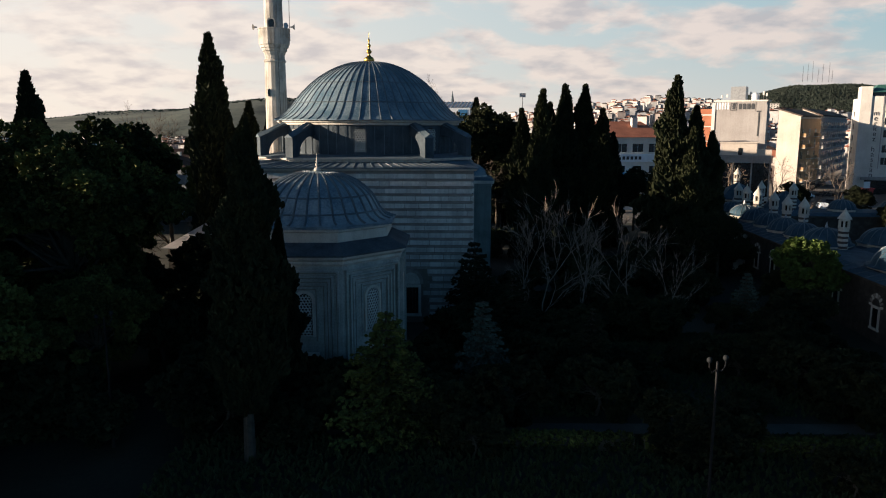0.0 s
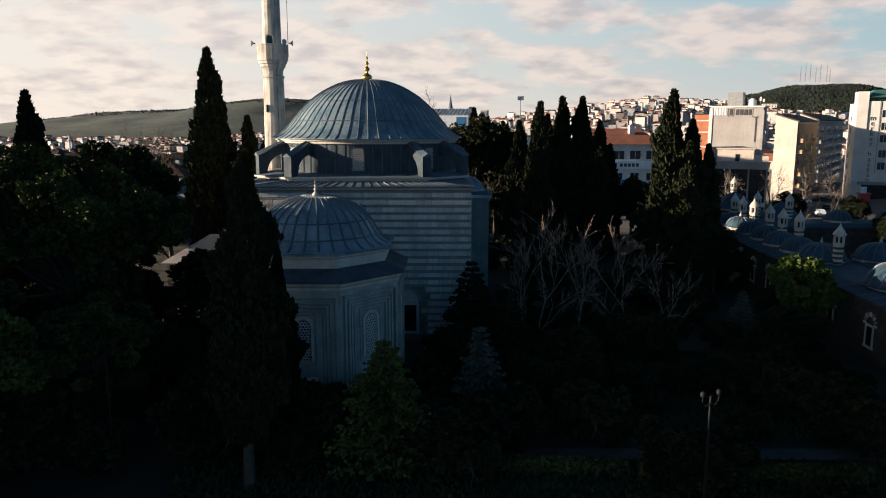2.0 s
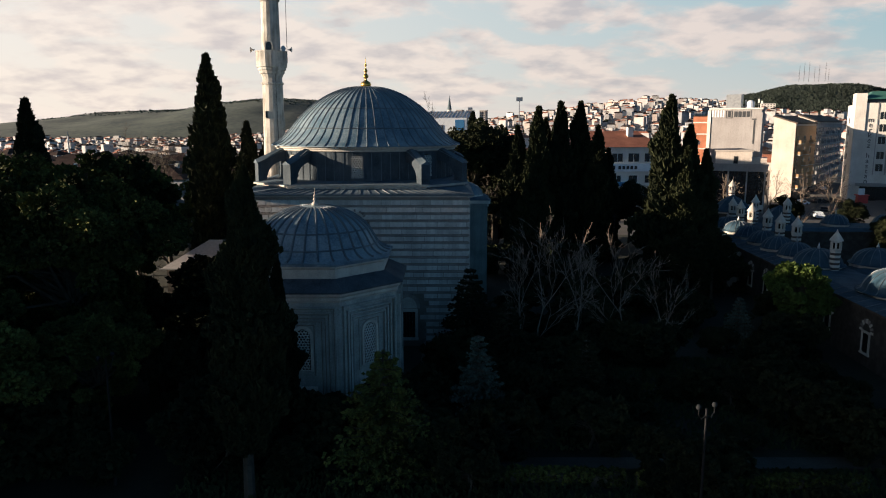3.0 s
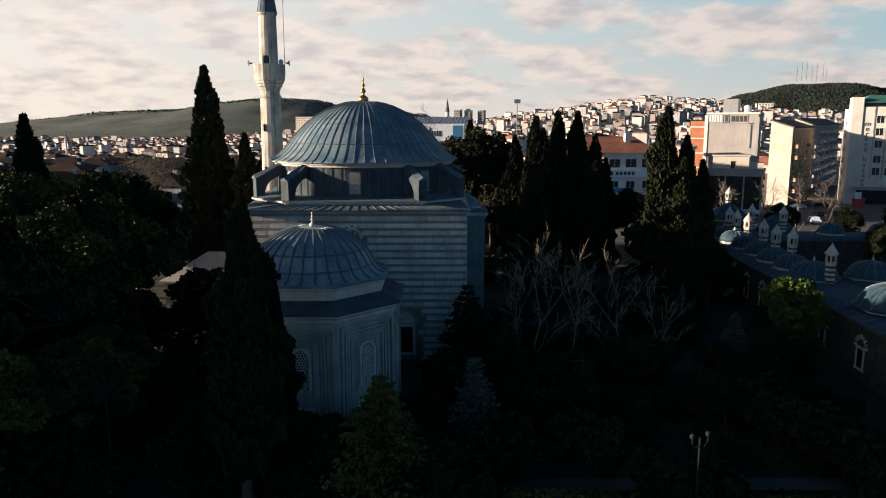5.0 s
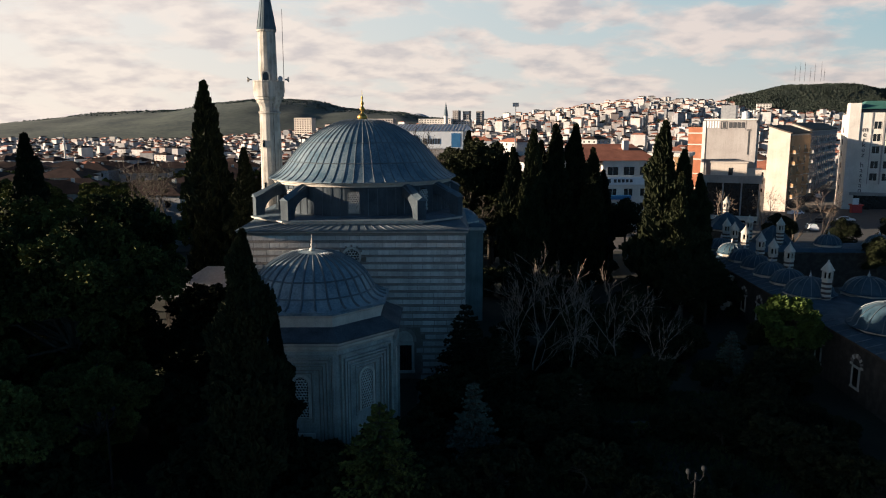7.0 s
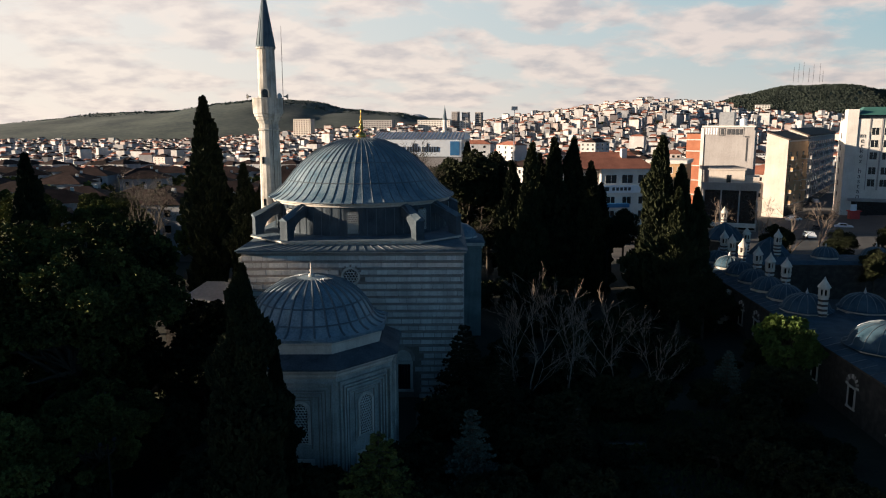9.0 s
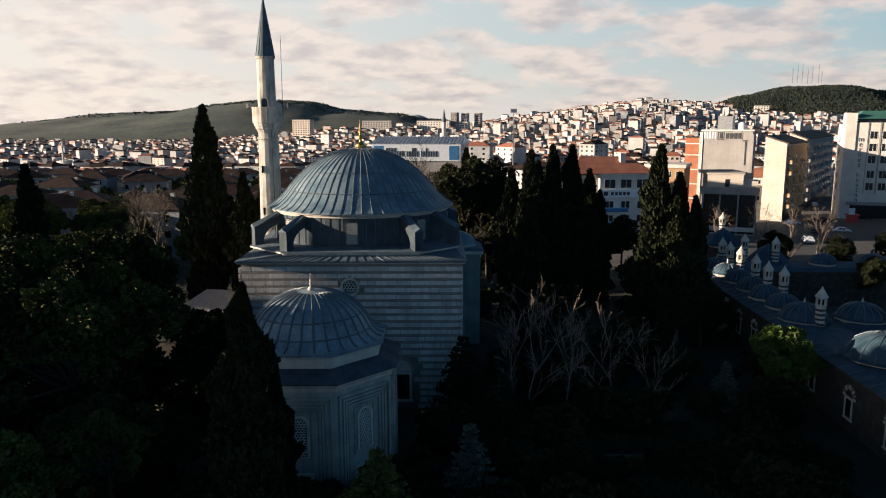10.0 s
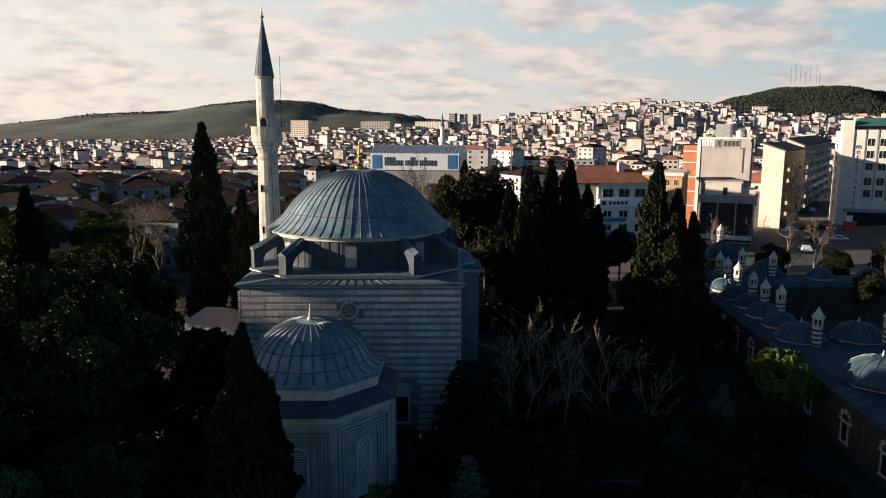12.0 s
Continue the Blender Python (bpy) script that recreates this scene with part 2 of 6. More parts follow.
def boxes(*dims, m=None):
    bm = bmesh.new()
    for d in dims:
        box(bm, *d, m=m)
    return bm


def lathe(profile, n, turn=0.0, bm=None, closed=True):
    """profile: (r, z) from bottom to top."""
    bm = bm or bmesh.new()
    rings = []
    for r, z in profile:
        if r < 1e-4:
            rings.append([bm.verts.new((0, 0, z))])
        else:
            rings.append([bm.verts.new((r * math.cos(turn + 2 * math.pi * i / n), r * math.sin(turn + 2 * math.pi * i / n), z)) for i in range(n)])
    for a, b in zip(rings, rings[1:]):
        for i in range(n):
            j = (i + 1) % n
            if len(a) == 1 and len(b) == 1:
                continue
            if len(b) == 1:
                bm.faces.new((a[i], a[j], b[0]))
            elif len(a) == 1:
                bm.faces.new((a[0], b[j], b[i]))
            else:
                bm.faces.new((a[i], a[j], b[j], b[i]))
    if closed:
        if len(rings[0]) > 1:
            bm.faces.new(rings[0][::-1])
        if len(rings[-1]) > 1:
            bm.faces.new(rings[-1])
    return bm


def prism(points, z0, z1, bm=None, points_top=None):
    bm = bm or bmesh.new()
    a = [bm.verts.new((x, y, z0)) for x, y in points]
    b = [bm.verts.new((x, y, z1)) for x, y in (points_top or points)]
    n = len(a)
    bm.faces.new(a[::-1])
    bm.faces.new(b)
    for i in range(n):
        bm.faces.new((a[i], a[(i + 1) % n], b[(i + 1) % n], b[i]))
    return bm


def tube(bm, pts, radii, n=5):
    """A tapered tube through the points."""
    rings = []
    for i, p in enumerate(pts):
        d = (Vector(pts[min(i + 1, len(pts) - 1)]) - Vector(pts[max(i - 1, 0)])).normalized()
        u = d.orthogonal().normalized()
        w = d.cross(u)
        rings.append([bm.verts.new(Vector(p) + radii[i] * (u * math.cos(2 * math.pi * k / n) + w * math.sin(2 * math.pi * k / n))) for k in range(n)])
    for a, b in zip(rings, rings[1:]):
        for k in range(n):
            bm.faces.new((a[k], a[(k + 1) % n], b[(k + 1) % n], b[k]))
    bm.faces.new(rings[0][::-1])
    bm.faces.new(rings[-1])
    return bm


def ngon(r, n, turn):
    return [(r * math.cos(turn + 2 * math.pi * i / n), r * math.sin(turn + 2 * math.pi * i / n)) for i in range(n)]


def flip_out(bm):
    bmesh.ops.recalc_face_normals(bm, faces=bm.faces)
    return bm

# ---- ground and hills ----
def heightfield(name, xs, ys, fn, material, label, category):
    verts = [(x, y, fn(x, y)) for y in ys for x in xs]
    w = len(xs)
    faces = [(j * w + i, j * w + i + 1, (j + 1) * w + i + 1, (j + 1) * w + i) for j in range(len(ys) - 1) for i in range(w - 1)]
    me = bpy.data.meshes.new(name)
    me.from_pydata(verts, [], faces)
    for p in me.polygons:
        p.use_smooth = True
    return tagged(link(name, me, material), label, category, kind="structure")


def smooth01(v, a, b):
    t = min(1.0, max(0.0, (v - a) / (b - a)))
    return t * t * (3 - 2 * t)


def land(x, y):
    """Height of the land: level near the garden, rising to the town's slope behind and to the right."""
    r = x / max(y, 1.0)
    rise = smooth01(y, 420, 2200) * smooth01(r, 0.0, 0.30) * (1 - 0.5 * smooth01(r, 0.34, 0.50))
    return 62 * rise + 42.0 * smooth01(y, 900, 1800) * smooth01(r, -0.38, -0.04) - 3.0 * smooth01(y, 120, 200) - 30.0 * smooth01(y, 200, 850)


near = [-3800, -2600, -1700, -1100, -700, -450, -300, -200, -120, -60, -20, 20, 60, 90, 120, 160, 200, 260, 340, 440, 560, 700, 900, 1150, 1450, 1800, 2300, 3000, 3800]
deep = [-3800, -1500, -600, -250, -100, -40, 0, 40, 90, 120, 160, 200, 260, 330, 420, 540, 680, 840, 1000, 1200, 1400, 1600, 1800, 2050, 2300, 2700, 3200, 3800, 4800]
heightfield("ground", near, deep, land, EARTH, "dry town ground reaching to the horizon", "ground")


def ridge(name, y0, depth, x0, x1, crest, label):
    xs = [x0 + (x1 - x0) * i / 90 for i in range(91)]
    ys = [y0 + depth * j / 14 for j in range(15)]

    def h(x, y):
        s = (y - y0) / depth
        n = noise.fractal(Vector((x * 0.003, y * 0.004, 2.0)), 1.0, 2.0, 4)
        return (crest(x) + 50) * math.sin(math.pi * 0.5 * min(1, s)) * (1 + 0.10 * n * (1 - abs(2 * s - 1))) + 4 * n - 50
    return heightfield(name, xs, ys, h, FOREST, label, "hill")


def interp(x, table):
    for (a, ha), (b, hb) in zip(table, table[1:]):
        if a <= x <= b:
            t = (x - a) / (b - a)
            return ha + (hb - ha) * t * t * (3 - 2 * t)
    return table[0][1] if x < table[0][0] else table[-1][1]


LEFT_RIDGE = [(-2900, -5), (-2307, 3), (-2127, 21), (-2037, 24), (-1856, 50), (-1557, 80), (-1258, 95), (-959, 139), (-750, 145), (-631, 136), (-453, 101), (-214, 77), (-35, 51), (300, 12), (1100, -20)]
RIGHT_RIDGE = [(250, 0), (600, 30), (850, 58), (1007, 90), (1136, 126), (1308, 156), (1459, 165), (1566, 147), (1712, 124), (2100, 100), (3000, 40)]
ridge("hill", 2350, 1550, -2900, 1100, lambda x: interp(x, LEFT_RIDGE), "long low wooded hill beyond the town")
ridge("hill", 2050, 700, 250, 3000, lambda x: interp(x, RIGHT_RIDGE), "dark wooded hill with masts above the town")
# pale blue base colour carries the haze of distance
HAZY_MOUNTAIN = mat("mountain in haze tint", (0.28, 0.32, 0.36), (0.40, 0.43, 0.46), 0.004, 0.95, 0.0)
heightfield("hill", [-500 + 30 * i for i in range(30)], [4400, 4500, 4600], lambda x, y: 84 * math.exp(-((x + 130) / 130) ** 2) * (y - 4400) / 200 + 2, HAZY_MOUNTAIN, "pale distant mountain on the horizon", "hill")

# ---- the mosque ----
MX, MY = -7.15, 70.2
HALF = 9.6
WALL_TOP = 13.2


def dome_ribs(parent, profile, count, name="seam", width=0.05, height=0.045, turn0=0.0):
    """One raised lead seam, shared by all the meridians."""
    bm = bmesh.new()
    prev = None
    for r, z in profile:
        w = min(width, max(0.012, r * 0.05))
        row = [bm.verts.new((r - 0.01, -w, z)), bm.verts.new((r + height * 0.7, -w * 0.5, z + height)), bm.verts.new((r + height * 0.7, w * 0.5, z + height)), bm.verts.new((r - 0.01, w, z))]
        if prev:
            for k in range(3):
                bm.faces.new((prev[k], prev[k + 1], row[k + 1], row[k]))
        prev = row
    me = bpy.data.meshes.new(name)
    flip_out(bm)
    bm.to_mesh(me)
    bm.free()
    for i in range(count):
        ob = link(name, me, SEAM, parent)
        ob.matrix_basis = pose(0, 0, 0, 0, 0, math.degrees(turn0) + 360 * i / count)


def fine_profile(table, steps):
    """Catmull-Rom through (r, z) pairs."""
    pts = [table[0]] + table + [table[-1]]
    out = []
    for a, b, c, d in zip(pts, pts[1:], pts[2:], pts[3:]):
        for k in range(steps):
            t = k / steps
            out.append(tuple(0.5 * (2 * b[i] + (c[i] - a[i]) * t + (2 * a[i] - 5 * b[i] + 4 * c[i] - d[i]) * t * t + (3 * b[i] - a[i] - 3 * c[i] + d[i]) * t ** 3) for i in range(2)))
    out.append(table[-1])
    return [(max(0.0, r), z) for r, z in out]


def lattice_window(parent, width, height, m, holes=True, frame_material=STONE_TRIM):
    """Arched opening with a pierced plaster screen; in the local xz plane, outwards is -y, foot at z = 0."""
    win = part("window", arch_bm(width, height, 0.02, 0.06), DARKNESS, parent)
    win.matrix_basis = m
    bm = bmesh.new()
    pitch = width / 4.6
    rowh = pitch * 0.866
    rows = int(height / rowh)
    rad = pitch * 0.56
    for j in range(rows + 1):
        for i in range(-4, 5):
            cx, cz = (i + 0.5 * (j % 2)) * pitch, j * rowh + rowh * 0.4
            top = height - width / 2
            if abs(cx) > width / 2 - pitch * 0.25 or cz > height - 0.05:
                continue
            if cz > top and math.hypot(cx, cz - top) > width / 2 - pitch * 0.2:
                continue
            hex_ring(bm, cx, cz, rad, rad * 0.70, -0.05, 0.02)
    part("lattice", flip_out(bm), PLASTER_LATTICE, win, "white pierced plaster lattice")
    return win


def hex_ring(bm, cx, cz, ro, ri, y0, y1):
    a = [[bm.verts.new((cx + r * math.sin(math.pi / 3 * k), y, cz + r * math.cos(math.pi / 3 * k))) for k in range(6)] for r, y in ((ro, y0), (ri, y0), (ri, y1))]
    for k in range(6):
        j = (k + 1) % 6
        bm.faces.new((a[0][k], a[0][j], a[1][j], a[1][k]))
        bm.faces.new((a[1][k], a[1][j], a[2][j], a[2][k]))


def arch_pts(width, height, n=8, pointed=0.12):
    """Outline of a pointed arch, from lower right round to lower left."""
    top = height - width / 2 * (1 + pointed)
    pts = [(width / 2, 0.0)]
    for k in range(n + 1):
        a = math.pi / 2 * k / n
        pts.append((width / 2 * math.cos(a), top + width / 2 * (1 + pointed) * math.sin(a) ** (1 - 0.15 * pointed)))
    for k in range(n - 1, -1, -1):
        a = math.pi / 2 * k / n
        pts.append((-width / 2 * math.cos(a), pts[1 + k][1]))
    pts.append((-width / 2, 0.0))
    return pts


def arch_bm(width, height, y0, y1):
    bm = bmesh.new()
    pts = arch_pts(width, height)
    a = [bm.verts.new((x, y0, z)) for x, z in pts]
    b = [bm.verts.new((x, y1, z)) for x, z in pts]
    bm.faces.new(a)
    bm.faces.new(b[::-1])
    for i in range(len(a)):
        bm.faces.new((a[i], b[i], b[(i + 1) % len(a)], a[(i + 1) % len(a)]))
    return flip_out(bm)


def frame_bm(pts, out, depth0, depth1):
    """A moulding along an outline of (x, z), widened by out, from y = depth0 to depth1."""
    cx = sum(p[0] for p in pts) / len(pts)
    bm = bmesh.new()
    big = []
    zmin = min(p[1] for p in pts)
    zmax = max(p[1] for p in pts)
    wid = max(p[0] for p in pts) - cx
    for x, z in pts:
        big.append((cx + (x - cx) * (wid + out) / wid, zmin - out * 0 + (z - zmin) * (zmax - zmin + out) / (zmax - zmin)))
    loops = [[bm.verts.new((x, y, z)) for x, z in p] for p, y in ((pts, depth1), (pts, depth0), (big, depth0), (big, depth1))]
    n = len(pts)
    for a, b in zip(loops, loops[1:]):
        for i in range(n - 1):
            bm.faces.new((a[i], a[i + 1], b[i + 1], b[i]))
    return flip_out(bm)


def finial(parent, z, s, material, label):
    prof = [(0.10, 0), (0.42, 0.05), (0.50, 0.22), (0.42, 0.42), (0.16, 0.60), (0.10, 0.75), (0.24, 0.92), (0.27, 1.02), (0.16, 1.16), (0.07, 1.30), (0.17, 1.46), (0.18, 1.54), (0.07, 1.70), (0.05, 1.86), (0.11, 1.98), (0.10, 2.06), (0.03, 2.20), (0.02, 2.6), (0, 2.75)]
    ob = part("finial", lathe([(r * s, zz * s + z) for r, zz in prof], 14), material, parent, label, smooth=True)
    return ob


def build_mosque():
    m = thing("mosque", "domed stone mosque with banded walls and a lead-covered dome", "mosque", at=(MX, MY, 0))
    wall = part("wall", boxes((-HALF + 0.12, -HALF + 0.12, 0, HALF - 0.12, HALF - 0.12, WALL_TOP)), MORTAR, m)
    # eaves and the low lead roof up to the octagon
    e = HALF + 0.28
    part("cornice", prism([(-e + .1, -e + .1), (e - .1, -e + .1), (e - .1, e - .1), (-e + .1, e - .1)], WALL_TOP, WALL_TOP + 0.16, points_top=[(-e, -e), (e, -e), (e, e), (-e, e)]), STONE_TRIM, m, "projecting stone cornice")
    oc = [(-5.9, -9.3), (5.9, -9.3), (9.3, -5.9), (9.3, 5.9), (5.9, 9.3), (-5.9, 9.3), (-9.3, 5.9), (-9.3, -5.9)]
    ee = e + 0.08
    bm = bmesh.new()
    sq = [(-ee, -ee), (ee, -ee), (ee, ee), (-ee, ee)]
    lo = [bm.verts.new((x, y, WALL_TOP + 0.16)) for x, y in sq]
    lo2 = [bm.verts.new((x, y, WALL_TOP + 0.26)) for x, y in sq]
    hi = [bm.verts.new((x * 0.98, y * 0.98, WALL_TOP + 0.80)) for x, y in oc]
    for i in range(4):
        bm.faces.new((lo[i], lo[(i + 1) % 4], lo2[(i + 1) % 4], lo2[i]))
        bm.faces.new((lo2[i], lo2[(i + 1) % 4], hi[(2 * i + 1) % 8], hi[2 * i]))
        bm.faces.new((lo2[(i + 1) % 4], hi[(2 * i + 2) % 8], hi[2 * i + 1]))
    bm.faces.new(hi)
    part("skirt_roof", flip_out(bm), LEAD_DARK, m, "low lead-covered skirt roof")
    for i in range(24):
        x = -ee + 0.3 + i * (2 * ee - 0.6) / 23
        t = max(-5.8, min(5.8, x * 0.62))
        part("roof_seam", tube(bmesh.new(), [(x, -ee, WALL_TOP + 0.27), (t, -9.15, WALL_TOP + 0.81)], [0.035, 0.035], 4), SEAM, m)
    base = WALL_TOP + 0.45
    part("octagon_base", prism(oc, base, base + 0.42), STONE_TRIM, m, "cream stone octagon below the drum")
    big = [(x * 1.025, y * 1.025) for x, y in oc]
    part("octagon_cornice", prism(big, base + 0.42, base + 0.56), STONE_TRIM, m)
    part("octagon_roof", prism([(x * 1.03, y * 1.03) for x, y in oc], base + 0.56, base + 0.80, points_top=[(x * 0.9, y * 0.9) for x, y in oc]), LEAD_DARK, m)
    z0 = base + 0.6
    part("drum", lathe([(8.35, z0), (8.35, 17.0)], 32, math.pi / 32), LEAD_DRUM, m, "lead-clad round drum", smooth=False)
    for i in range(64):
        a = 2 * math.pi * (i + 0.5) / 64
        part("drum_seam", tube(bmesh.new(), [(8.36 * math.cos(a), 8.36 * math.sin(a), z0), (8.36 * math.cos(a), 8.36 * math.sin(a), 17.0)], [0.03, 0.03], 4), SEAM, m)
    part("drum_cornice", lathe([(8.3, 16.92), (8.5, 16.98), (8.52, 17.12), (8.68, 17.2), (8.7, 17.34), (8.3, 17.36)], 96), STONE_TRIM, m, "cream stone cornice under the dome", smooth=False)
    prof = fine_profile([(8.98, 17.36), (8.90, 17.46), (8.3, 17.78), (7.45, 18.55), (6.9, 19.25), (6.1, 20.15), (4.9, 21.2), (3.4, 22.1), (1.8, 22.66), (0.0, 22.85)], 4)
    dome = part("dome", lathe([(8.6, 17.34)] + prof, 120), LEAD, m, "large hemispherical dome covered in grey-blue lead sheets", smooth=True)
    dome_ribs(dome, prof[2:-3], 60)
    for rr, zz in ((7.16, 18.92), (5.55, 20.66)):
        part("hoop", lathe([(rr + 0.02, zz - 0.04), (rr + 0.05, zz + 0.02), (rr - 0.05, zz + 0.06)], 96, closed=False), SEAM, dome)
    finial(m, 22.75, 1.02, GOLD, "gilded crescent finial on bulbs")
    # windows in the drum
    for k in range(8):
        a = math.radians(-90 + 45 * k)
        mm = Matrix.Translation((8.33 * math.cos(a), 8.33 * math.sin(a), 14.75)) @ Matrix.Rotation(a + math.pi / 2, 4, "Z")
        lattice_window(m, 0.98, 1.95, mm @ pose(0, -0.06, 0))
    # flying buttresses on the octagon's corners
    bm = bmesh.new()
    pr = [(8.3, 17.05), (8.75, 17.05), (10.95, 15.95), (10.95, 14.1), (10.15, 14.1)] + [(10.15 - 1.75 * (1 - math.cos(math.radians(a))) , 14.5 + 1.55 * math.sin(math.radians(a))) for a in range(0, 91, 10)] + [(8.3, 16.05)]
    a = [bm.verts.new((r, -0.42, z)) for r, z in pr]
    b = [bm.verts.new((r, 0.42, z)) for r, z in pr]
    bm.faces.new(a)
    bm.faces.new(b[::-1])
    for i in range(len(a)):
        bm.faces.new((a[i], b[i], b[(i + 1) % len(a)], a[(i + 1) % len(a)]))
    flip_out(bm)
    me = bpy.data.meshes.new("buttress")
    bm.to_mesh(me)
    bm.free()
    cap = bpy.data.meshes.new("cap")
    bc = bmesh.new()
    v = [bc.verts.new(p) for p in ((8.3, -0.5, 17.06), (8.3, 0.5, 17.06), (11.05, 0.5, 15.90), (11.05, -0.5, 15.90), (8.3, 0, 17.36), (11.05, 0, 16.2))]
    for f in ((0, 3, 5, 4), (1, 4, 5, 2), (0, 4, 1), (3, 2, 5), (0, 1, 2, 3)):
        bc.faces.new([v[i] for i in f])
    flip_out(bc)
    bc.to_mesh(cap)
    bc.free()
    for x, y in oc:
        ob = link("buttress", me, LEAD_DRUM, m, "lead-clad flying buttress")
        ob.matrix_basis = pose(0, 0, 0, 0, 0, math.degrees(math.atan2(y, x)))
        link("cap", cap, LEAD_DARK, ob)
    # rosette of pierced plaster
    ry = -HALF - 0.02
    ros = part("rosette_window", flip_out(disc_bm(0.62, ry, ry + 0.1)), DARKNESS, m, "round pierced rosette window")
    ros.location = (-0.15, 0, 11.15)
    bm = bmesh.new()
    for j in range(-4, 5):
        for i in range(-4, 5):
            cx, cz = (i + 0.5 * (j % 2)) * 0.26, j * 0.225
            if math.hypot(cx, cz) < 0.58:
                hex_ring(bm, cx, cz, 0.145, 0.10, ry - 0.06, ry)
    part("lattice", flip_out(bm), PLASTER_LATTICE, ros)
    bm = bmesh.new()
    n = 36
    rr = [(0.62, ry - 0.02), (0.66, ry - 0.09), (0.82, ry - 0.09), (0.84, ry + 0.05)]
    ringv = [[bm.verts.new((r * math.cos(2 * math.pi * k / n), y, r * math.sin(2 * math.pi * k / n))) for k in range(n)] for r, y in rr]
    for a, b in zip(ringv, ringv[1:]):
        for k in range(n):
            bm.faces.new((a[k], a[(k + 1) % n], b[(k + 1) % n], b[k]))
    part("ring", flip_out(bm), STONE_TRIM, ros)
    for k in range(12):
        a = 2 * math.pi * k / 12
        q = Matrix.Translation((0.93 * math.cos(a), ry + 0.03, 0.93 * math.sin(a)))
        part("voussoir", boxes((-0.10, -0.07, -0.08, 0.10, 0.03, 0.08), m=q @ Matrix.Rotation(-a, 4, "Y")), BRICK_BAND, ros)
    # lower windows with marble frames
    for x in (-4.3, 4.3):
        w = thing_part("lower_window", m)
        w.location = (x, -HALF, 0)
        part("opening", boxes((-0.62, -0.03, 0.95, 0.62, 0.1, 3.25)), DARKNESS, w)
        part("frame", boxes((-0.85, -0.08, 0.85, -0.62, 0.05, 3.3), (0.62, -0.08, 0.85, 0.85, 0.05, 3.3), (-0.85, -0.08, 3.25, 0.85, 0.05, 3.5), (-0.9, -0.12, 0.7, 0.9, 0.05, 0.95)), STONE_TRIM, w, "pale marble window frame")
        tym = part("tympanum", arch_bm(1.5, 1.0, -0.02, 0.06), STONE_TRIM, w)
        tym.location = (0, 0, 3.55)
        part("relief_arch", frame_bm([(xx, zz + 3.55) for xx, zz in arch_pts(1.5, 1.0)], 0.3, -0.07, 0.05), BRICK_BAND, w)
        for k in range(4):
            xx = -0.62 + 0.248 * (k + 1)
            part("bar", boxes((xx - 0.015, -0.06, 0.95, xx + 0.015, -0.035, 3.25)), BLACK, w)
    # portico on the far side with its row of lead domes
    part("portico_wall", boxes((-12.3, HALF, 0, 12.3, HALF + 5.2, 10.6)), PORTICO, m, "tall marble-faced portico")
    part("portico_cornice", boxes((-12.6, HALF - 0.25, 10.6, 12.6, HALF + 5.5, 10.95)), STONE_TRIM, m)
    for i in range(40):
        part("dentil", boxes((12.3 - 0.0, HALF + 0.1 + 0.13 * i, 10.25, 12.42, HALF + 0.17 + 0.13 * i, 10.6)), STONE_TRIM, m)
    bm = prism([(-12.7, HALF - 0.3), (12.7, HALF - 0.3), (12.7, HALF + 5.6), (-12.7, HALF + 5.6)], 10.95, 11.25, points_top=[(-12.2, HALF), (12.2, HALF), (12.2, HALF + 5.2), (-12.2, HALF + 5.2)])
    part("portico_roof", bm, LEAD_DARK, m)
    pp = fine_profile([(2.15, 11.2), (2.1, 11.5), (1.95, 11.9), (1.4, 12.4), (0.7, 12.75), (0, 12.85)], 3)
    for x in (-9.8, -4.9, 0, 4.9, 9.8):
        d = part("portico_dome", lathe(pp, 32), LEAD, m, smooth=True)
        d.location = (x, HALF + 2.7, 0)
        part("neck", lathe([(2.3, 11.1), (2.3, 11.4), (2.15, 11.42)], 8, math.pi / 8), STONE_TRIM, d)
    return m, wall


def thing_part(name, parent):
    e = new(name)
    e.parent = parent
    return e


def disc_bm(r, y0, y1, n=36):
    bm = bmesh.new()
    a = [bm.verts.new((r * math.cos(2 * math.pi * k / n), y0, r * math.sin(2 * math.pi * k / n))) for k in range(n)]
    b = [bm.verts.new((r * math.cos(2 * math.pi * k / n), y1, r * math.sin(2 * math.pi * k / n))) for k in range(n)]
    bm.faces.new(a)
    bm.faces.new(b[::-1])
    for k in range(n):
        bm.faces.new((a[k], b[k], b[(k + 1) % n], a[(k + 1) % n]))
    return bm


mosque, mosque_wall = build_mosque()


